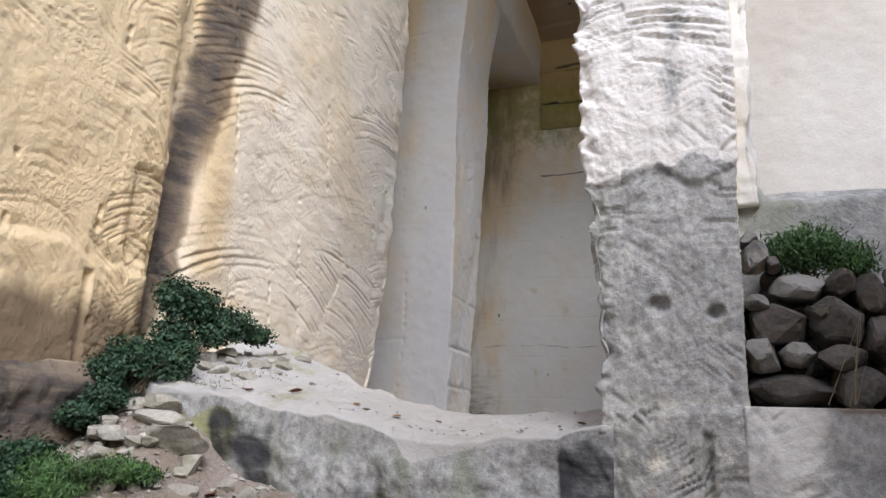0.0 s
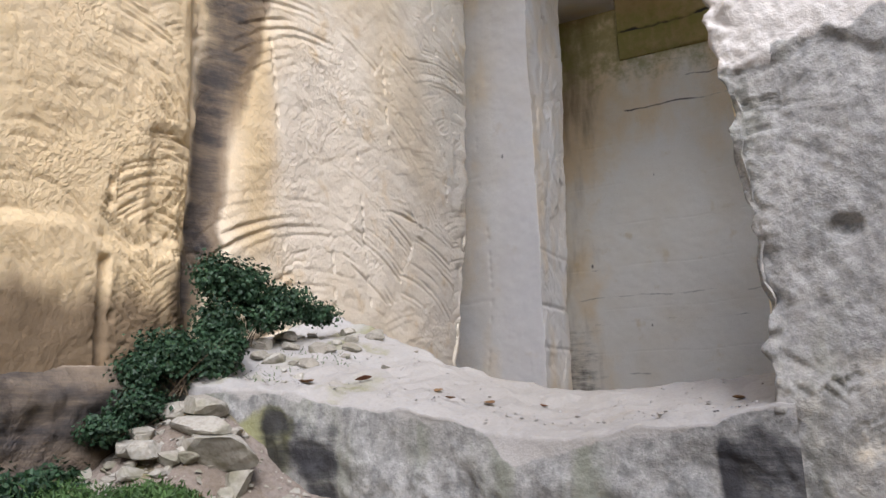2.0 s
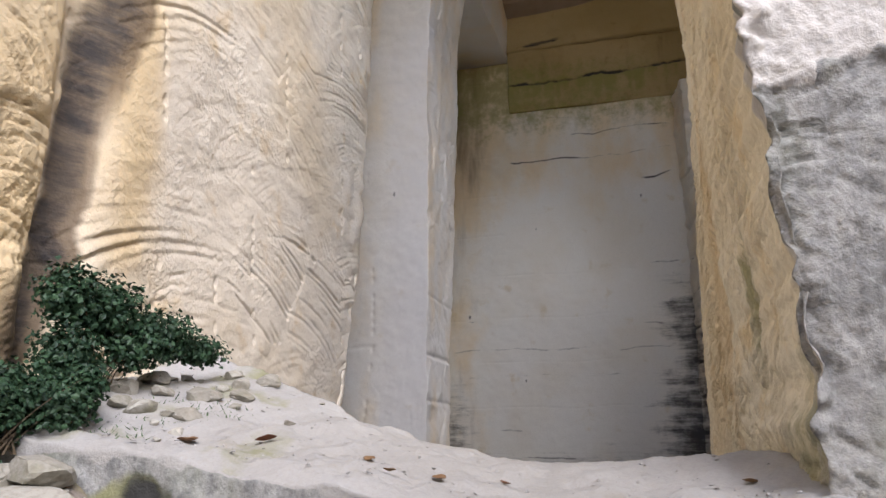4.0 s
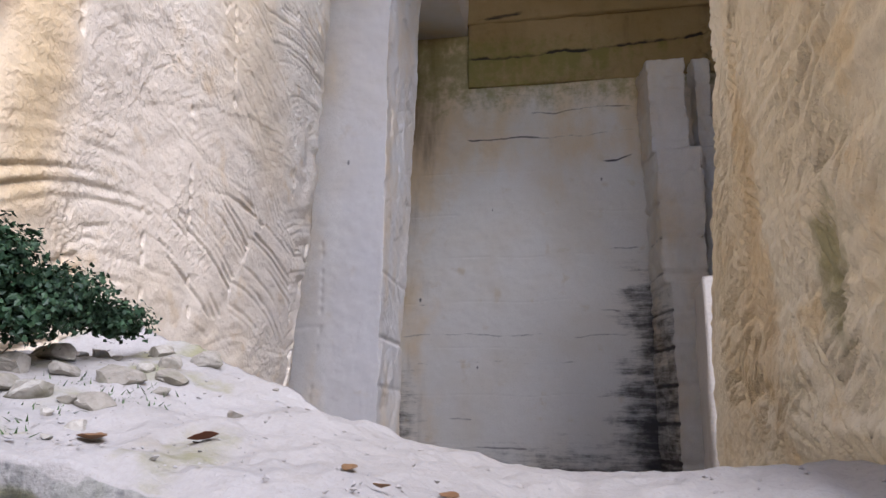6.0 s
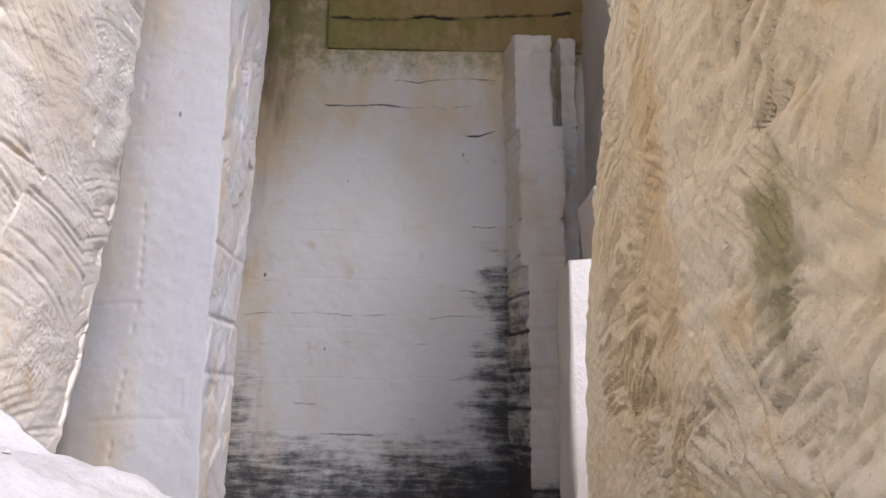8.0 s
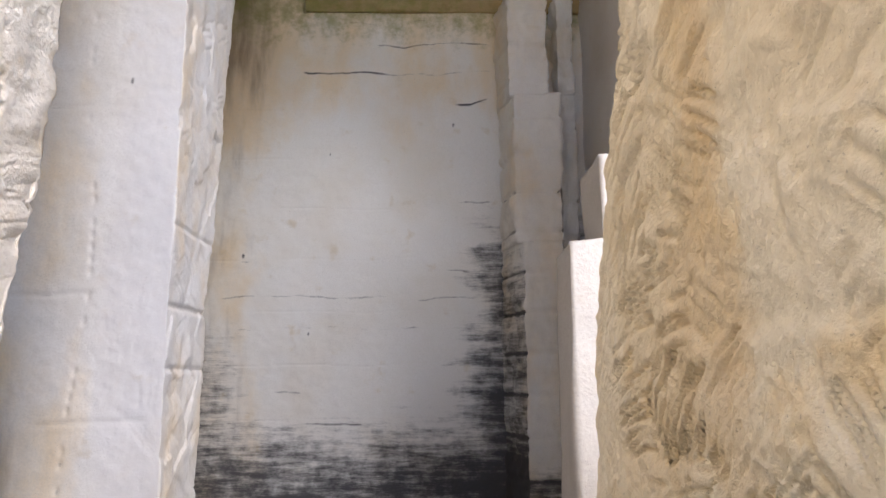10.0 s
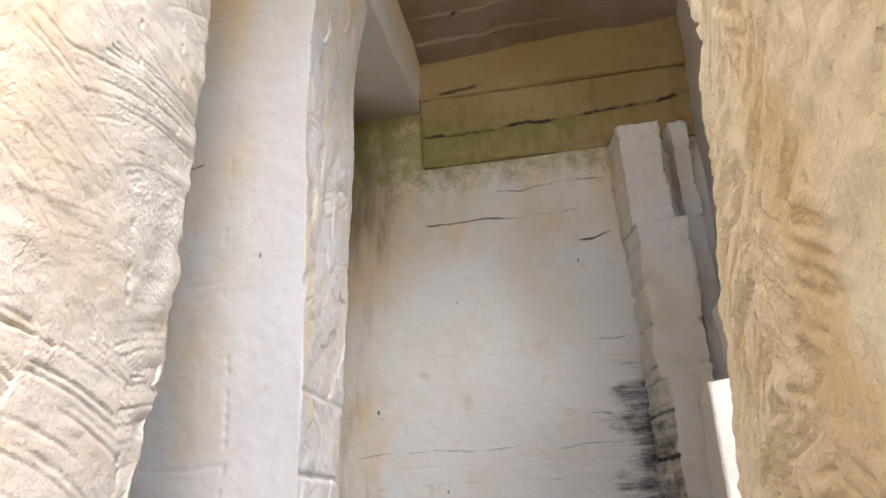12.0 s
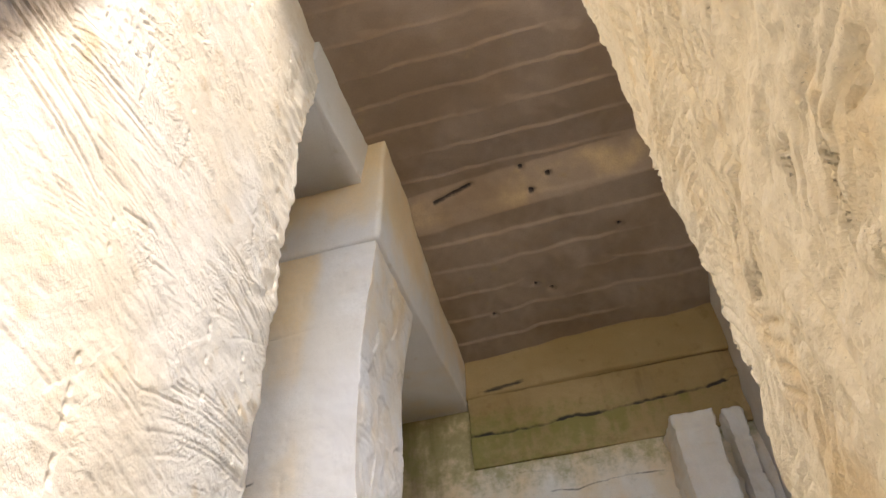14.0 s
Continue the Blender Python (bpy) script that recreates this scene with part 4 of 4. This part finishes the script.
for i in range(34):
    x, y = rs.uniform(-5.6, -4.0), rs.uniform(6.9, 8.7)
    if x > -4.6 and rs.random() < 0.5:
        x -= 0.7
    w = rs.choice((0.08, 0.11, 0.14, 0.18, 0.24)) * (1.0 if x < -4.6 else 0.6)
    h = w * rs.uniform(0.45, 0.75)
    loose_stone("stone", x, y, float(ledge_top(np.array(x), np.array(y))) + 0.12 * h, w, w * rs.uniform(0.7, 1.1), h, 340 + i, RUBBLE,
                "broken grey limestone lying on the ledge", "stones on the ledge")

# rubble on the chamber floor
for i in range(46):
    right = i % 2 == 0
    x = rs.uniform(-2.6, 0.2) if right else rs.uniform(-7.5, -1.0)
    y = rs.uniform(22.0, 25.8) if right else rs.uniform(23.5, 26.0)
    w = rs.choice((0.25, 0.4, 0.6, 0.95)) * (1.0 if right else 0.55)
    h = w * rs.uniform(0.4, 0.7)
    loose_stone("stone", x, y, -0.95 + 0.36 * h + (0.25 if right and w < 0.5 else 0.0) * rs.random(), w, w * rs.uniform(0.6, 1.0), h, 400 + i, RUBBLE,
                "broken grey block on the chamber floor", "rubble in the chamber", rs.uniform(-20, 20))
for i, (x, y, z, w, h) in enumerate(((0.55, 20.2, -0.55, 0.9, 0.9), (1.1, 20.6, -0.35, 0.9, 1.3), (0.3, 19.8, -0.8, 0.6, 0.4), (0.9, 19.7, -0.75, 0.7, 0.5), (0.2, 21.2, -0.6, 0.7, 0.7))):
    loose_stone("stone", x, y, z, w, 0.7, h, 460 + i, RUBBLE, "pinkish block fallen beside the chamber pier", "rubble in the chamber")


# dry-stone wall on the shelf
def dry_stone_wall():
    wall = tagged(new("dry_stone_wall"), "dark dry-stone infill of rough field stones on the shelf", "stone wall")
    wall.location = (0.85, 7.0, 1.87)
    layout = [(0.44, 3.07, 0.22, 0.24), (0.57, 3.03, 0.12, 0.13), (0.74, 2.84, 0.40, 0.22), (0.43, 2.70, 0.18, 0.17), (0.58, 2.53, 0.41, 0.31), (1.00, 2.54, 0.38, 0.40),
              (0.44, 2.27, 0.26, 0.26), (0.69, 2.29, 0.25, 0.19), (0.63, 2.01, 0.62, 0.27), (1.11, 2.04, 0.37, 0.33), (1.02, 2.26, 0.33, 0.2), (1.30, 2.42, 0.25, 0.33),
              (0.40, 3.23, 0.15, 0.13), (1.28, 2.77, 0.27, 0.29), (1.05, 2.86, 0.24, 0.22), (1.5, 2.05, 0.4, 0.36), (1.55, 2.42, 0.3, 0.34), (1.55, 2.8, 0.35, 0.34), (1.85, 2.1, 0.4, 0.4), (1.85, 2.5, 0.4, 0.4), (0.86, 2.62, 0.16, 0.14)]
    for i, (x, z, w, h) in enumerate(layout):
        pale = i in (0, 2, 3, 6, 7, 12)
        me = stone_mesh("stone", 500 + i, (w * 1.06, 0.42, h * 1.06), FIELDSTONE_PALE if pale else FIELDSTONE, cuts=24, square=9)
        ob = part("stone", me, wall, "pale grey stone" if pale else "")
        ob.matrix_basis = pose(x - 0.85, 0.02 * (i % 3), z - 1.87, 0, (i * 37 % 13) - 6, (i * 53 % 17) - 8)
    # Dark fill stones added behind, to give the gaps their black shade.
    for i in range(26):
        x, z = 0.45 + 0.11 * (i % 13) + 0.03 * (i % 3), 2.0 + 0.55 * (i // 13) + 0.1 * (i % 4)
        ob = part("stone", stone_mesh("stone", 540 + i, (0.34, 0.3, 0.34), FIELDSTONE), wall)
        ob.matrix_basis = pose(x - 0.85, 0.25, z - 1.87, i * 30, i * 50, i * 70)
    return wall


dry_stone_wall()


# ---- plants ----
def leaves_mesh(name, blobs, count, size, material, seed, upright=0.0):
    rng = np.random.RandomState(seed)
    weight = np.array([b[3] * b[4] + b[4] * b[5] for b in blobs])
    which = rng.choice(len(blobs), count, p=weight / weight.sum())
    b = np.array(blobs)[which]
    d = rng.normal(size=(count, 3))
    d /= np.linalg.norm(d, axis=1, keepdims=True)
    r = np.clip(rng.rand(count) ** 0.45 + 0.16 * rng.normal(size=count), 0.1, 1.25)
    r *= 0.85 + 0.35 * np.array([noise.noise(Vector(q * 2.3) + Vector((seed, 0, 0))) for q in d * 1.0])
    c = b[:, :3] + d * r[:, None] * b[:, 3:6]
    n = d + 0.7 * rng.normal(size=(count, 3)) + np.array((0, 0, 0.5))
    n /= np.linalg.norm(n, axis=1, keepdims=True)
    t = np.cross(n, rng.normal(size=(count, 3))) + upright * np.array((0, 0, 1.0))
    t /= np.linalg.norm(t, axis=1, keepdims=True)
    w = np.cross(n, t)
    s = size * (0.6 + 0.8 * rng.rand(count))[:, None]
    slim = 0.40 if upright == 0 else 0.15
    v = np.stack([c - t * s * 0.5, c + w * s * slim - n * s * 0.12, c + t * s * 0.6, c - w * s * slim - n * s * 0.12], 1).reshape(-1, 3)
    k = np.arange(count)[:, None] * 4
    faces = np.concatenate([k + np.array([[0, 1, 2]]), k + np.array([[0, 2, 3]])]).tolist()
    me = bpy.data.meshes.new(name)
    me.from_pydata(v.tolist(), [], faces)
    me.materials.append(material)
    return me


def stems_mesh(name, base, blobs, count, thick, seed, material=None):
    rng = random.Random(seed)
    bm = bmesh.new()
    for i in range(count):
        q = rng.choice(blobs)
        a = Vector(base) + Vector((rng.uniform(-0.1, 0.1), rng.uniform(-0.1, 0.1), 0))
        e = Vector(q[:3]) + Vector([rng.uniform(-0.8, 0.8) * v for v in q[3:6]])
        m = (a + e) / 2 + Vector((rng.uniform(-0.1, 0.1), rng.uniform(-0.1, 0.1), 0.08))
        rings = []
        for j in range(7):
            f = j / 6
            p = a * (1 - f) ** 2 + m * 2 * f * (1 - f) + e * f * f
            rr = thick * (1 - 0.75 * f)
            rings.append([bm.verts.new(p + Vector((rr * math.cos(k), rr * math.sin(k), rr * 0.4 * math.sin(k * 2)))) for k in (0, 1.57, 3.14, 4.71)])
        for r0, r1 in zip(rings, rings[1:]):
            for k in range(4):
                bm.faces.new((r0[k], r0[(k + 1) % 4], r1[(k + 1) % 4], r1[k]))
    me = bpy.data.meshes.new(name)
    bm.to_mesh(me)
    bm.free()
    me.materials.append(material or TWIG)
    return me


def bush(label, base, blobs, count, size, material, seed, upright=0.0, name="bush"):
    top = tagged(new(name), label, "bush")
    top.location = base
    rel = [(q[0] - base[0], q[1] - base[1], q[2] - base[2], *q[3:]) for q in blobs]
    part("branchwork", stems_mesh("branchwork", (0, 0, 0), rel, 16, 0.009, seed), top)
    part("foliage", leaves_mesh("foliage", rel, count, size, material, seed, upright), top)
    return top


bush("dense dark green creeper hanging at the wall corner", (-5.45, 7.45, 2.30),
     [(-5.50, 7.10, 2.95, 0.26, 0.26, 0.26), (-5.40, 7.40, 2.88, 0.32, 0.34, 0.28), (-5.28, 7.85, 2.74, 0.30, 0.36, 0.22), (-5.18, 8.25, 2.66, 0.24, 0.30, 0.15), (-5.45, 7.10, 2.52, 0.24, 0.3, 0.3), (-5.3, 7.0, 2.35, 0.2, 0.2, 0.15), (-5.3, 7.6, 2.6, 0.26, 0.3, 0.2)], 12500, 0.040, IVY, 601)
bush("dark green creeper bush growing out of the rubble", (-5.35, 6.55, 1.85),
     [(-5.40, 6.50, 2.20, 0.32, 0.36, 0.26), (-5.22, 6.80, 2.15, 0.28, 0.32, 0.22), (-5.15, 6.95, 2.28, 0.18, 0.2, 0.14), (-5.45, 6.25, 2.05, 0.24, 0.26, 0.2)], 7500, 0.038, IVY, 602)
bush("low dark creeper trailing over the stones", (-5.3, 6.1, 1.55),
     [(-5.32, 6.15, 1.78, 0.24, 0.28, 0.17), (-5.36, 5.88, 1.62, 0.22, 0.24, 0.14)], 3000, 0.036, IVY, 603)
bush("bright green leafy weeds at the foot of the heap", (-4.85, 5.35, 0.95),
     [(-4.95, 5.30, 1.16, 0.42, 0.36, 0.16), (-4.60, 5.62, 1.18, 0.36, 0.32, 0.13), (-4.75, 5.05, 1.05, 0.40, 0.30, 0.13), (-4.45, 5.75, 1.15, 0.2, 0.2, 0.10)], 9000, 0.05, GRASS, 604, 0.6)
bush("dark green weeds beside the rock foot", (-5.2, 4.85, 0.9),
     [(-5.20, 4.95, 1.22, 0.28, 0.45, 0.22), (-5.0, 4.6, 1.08, 0.38, 0.35, 0.2), (-5.22, 4.3, 1.12, 0.28, 0.45, 0.25), (-5.25, 5.4, 1.3, 0.2, 0.25, 0.15)], 6500, 0.042, IVY, 605)
bush("feathery green weed on top of the dry-stone wall", (0.85, 7.15, 2.95),
     [(0.70, 7.15, 3.16, 0.22, 0.2, 0.2), (0.92, 7.12, 3.18, 0.28, 0.22, 0.24), (1.16, 7.12, 3.06, 0.24, 0.2, 0.2), (0.60, 7.1, 3.12, 0.12, 0.14, 0.14)], 7500, 0.05, GRASS, 606, 0.7)


def tufts():
    """Short weeds on the ledge and the heap, too many to count."""
    rng = np.random.RandomState(9)
    verts, faces = [], []
    spots = [(-4.9, 7.6), (-5.0, 7.1), (-4.75, 7.9)]
    for sx, sy in spots:
        for i in range(70):
            x, y = sx + 0.2 * rng.normal(), sy + 0.16 * rng.normal()
            z = float(ledge_top(np.array(x), np.array(y))) - 0.005
            a, hgt = rng.rand() * 6.28, 0.012 + 0.03 * rng.rand()
            dx, dy = 0.006 * math.cos(a), 0.006 * math.sin(a)
            b = len(verts)
            verts += [(x - dx, y - dy, z), (x + dx, y + dy, z), (x + 0.03 * rng.normal(), y + 0.03 * rng.normal(), z + hgt)]
            faces.append((b, b + 1, b + 2))
    return tagged(mesh_object("weed_tufts", verts, faces, GRASS), "sparse short green weeds on the dusty ledge", "weeds", kind="stuff")


tufts()


def gravel(name, count, place, material, label, lo, hi, seed):
    rng = np.random.RandomState(seed)
    unit = np.array([(1, 0, 0), (-1, 0, 0), (0, 1, 0), (0, -1, 0), (0, 0, 1), (0, 0, -1)], float)
    tri = np.array([(0, 2, 4), (2, 1, 4), (1, 3, 4), (3, 0, 4), (2, 0, 5), (1, 2, 5), (3, 1, 5), (0, 3, 5)])
    verts, faces = [], []
    for i in range(count):
        x, y, z = place(rng)
        r = lo + (hi - lo) * rng.rand() ** 3
        q = unit * r * (0.6 + 0.7 * rng.rand(6, 3)) * np.array((1, 1, 0.6)) + 0.25 * r * rng.normal(size=(6, 3))
        verts.append(q + np.array((x, y, z + 0.1 * r)))
        faces.append(tri + 6 * i)
    return tagged(mesh_object(name, np.concatenate(verts), np.concatenate(faces).tolist(), material), label, "gravel", kind="stuff")


def on_ledge(rng):
    x = -5.7 + 4.8 * rng.rand() ** 1.5
    y = 6.7 + (float(crest(x)[0]) - 6.9) * rng.rand() ** 1.2
    return x, y, float(ledge_top(np.array(x), np.array(y)))


def on_heap(rng):
    x, y = -5.5 + 2.3 * rng.rand() ** 1.3, 4.4 + 2.2 * rng.rand()
    return x, y, float(ground_z(np.array(x), np.array(y)))


def on_pit(rng):
    return -8 + 8.5 * rng.rand(), 26.2 - 5 * rng.rand() ** 1.5, -0.92


gravel("ledge_gravel", 520, on_ledge, STONE_DUST, "pale stone chips scattered over the ledge", 0.005, 0.022, 701)
gravel("heap_gravel", 1500, on_heap, RUBBLE, "pale stone chips on the ground by the heap", 0.008, 0.05, 702)
gravel("chamber_gravel", 700, on_pit, RUBBLE, "grey stone chips on the chamber floor", 0.04, 0.16, 703)


def fallen_leaf(x, y, z, size, turn, seed):
    rng = random.Random(seed)
    bm = bmesh.new()
    rows = []
    for i in range(7):
        f = i / 6
        w = 0.42 * math.sin(math.pi * f) ** 0.8 * size
        px = (f - 0.5) * size
        lift = 0.10 * size * (2 * f - 1) ** 2
        rows.append([bm.verts.new((px, s * w, lift + 0.28 * abs(s) * w * (1 + 0.5 * rng.random()))) for s in (-1, -0.5, 0, 0.5, 1)])
    for a, b in zip(rows, rows[1:]):
        for j in range(4):
            bm.faces.new((a[j], a[j + 1], b[j + 1], b[j]))
    bmesh.ops.remove_doubles(bm, verts=bm.verts, dist=0.0005)
    bmesh.ops.solidify(bm, geom=bm.faces[:], thickness=0.002)
    me = bpy.data.meshes.new("dead_leaf")
    bm.to_mesh(me)
    bm.free()
    me.materials.append(FALLEN)
    ob = new("dead_leaf", me)
    ob.matrix_world = pose(x, y, z, rng.uniform(-15, 15), rng.uniform(-15, 15), turn)
    return tagged(ob, "curled dead brown leaf lying on the pale ledge", "leaf", "dead leaves")


for i, (x, y, sz) in enumerate(((-4.43, 7.10, 0.16), (-3.95, 7.25, 0.15), (-3.2, 7.15, 0.09), (-3.0, 6.95, 0.09), (-2.75, 7.1, 0.10), (-1.05, 7.3, 0.09), (-2.4, 7.3, 0.08))):
    fallen_leaf(x, y, float(ledge_top(np.array(x), np.array(y))) + 0.012, sz, 40 * i, 800 + i)
for i, (x, y) in enumerate(((-4.0, 6.1), (-4.45, 5.9))):
    fallen_leaf(x, y, float(ground_z(np.array(x), np.array(y))) + 0.012, 0.13, 70 * i, 820 + i)


def dry_twigs(base, tips, label):
    top = tagged(new("dry_twigs"), label, "twigs")
    top.location = base
    rel = [(q[0] - base[0], q[1] - base[1], q[2] - base[2], 0.08, 0.03, 0.08) for q in tips]
    part("branchwork", stems_mesh("branchwork", (0, 0, 0), rel, 5, 0.004, 830, DRY), top)
    return top


dry_twigs((0.95, 6.74, 1.90), ((1.05, 6.68, 2.55), (0.98, 6.68, 2.35), (1.15, 6.68, 2.65), (1.2, 6.68, 2.3)), "thin dry bramble stems against the dark stones")
dry_twigs((-4.7, 5.3, 0.95), ((-4.6, 5.2, 1.35), (-4.95, 5.25, 1.3), (-4.4, 5.4, 1.2)), "dry grass stalks among the weeds")
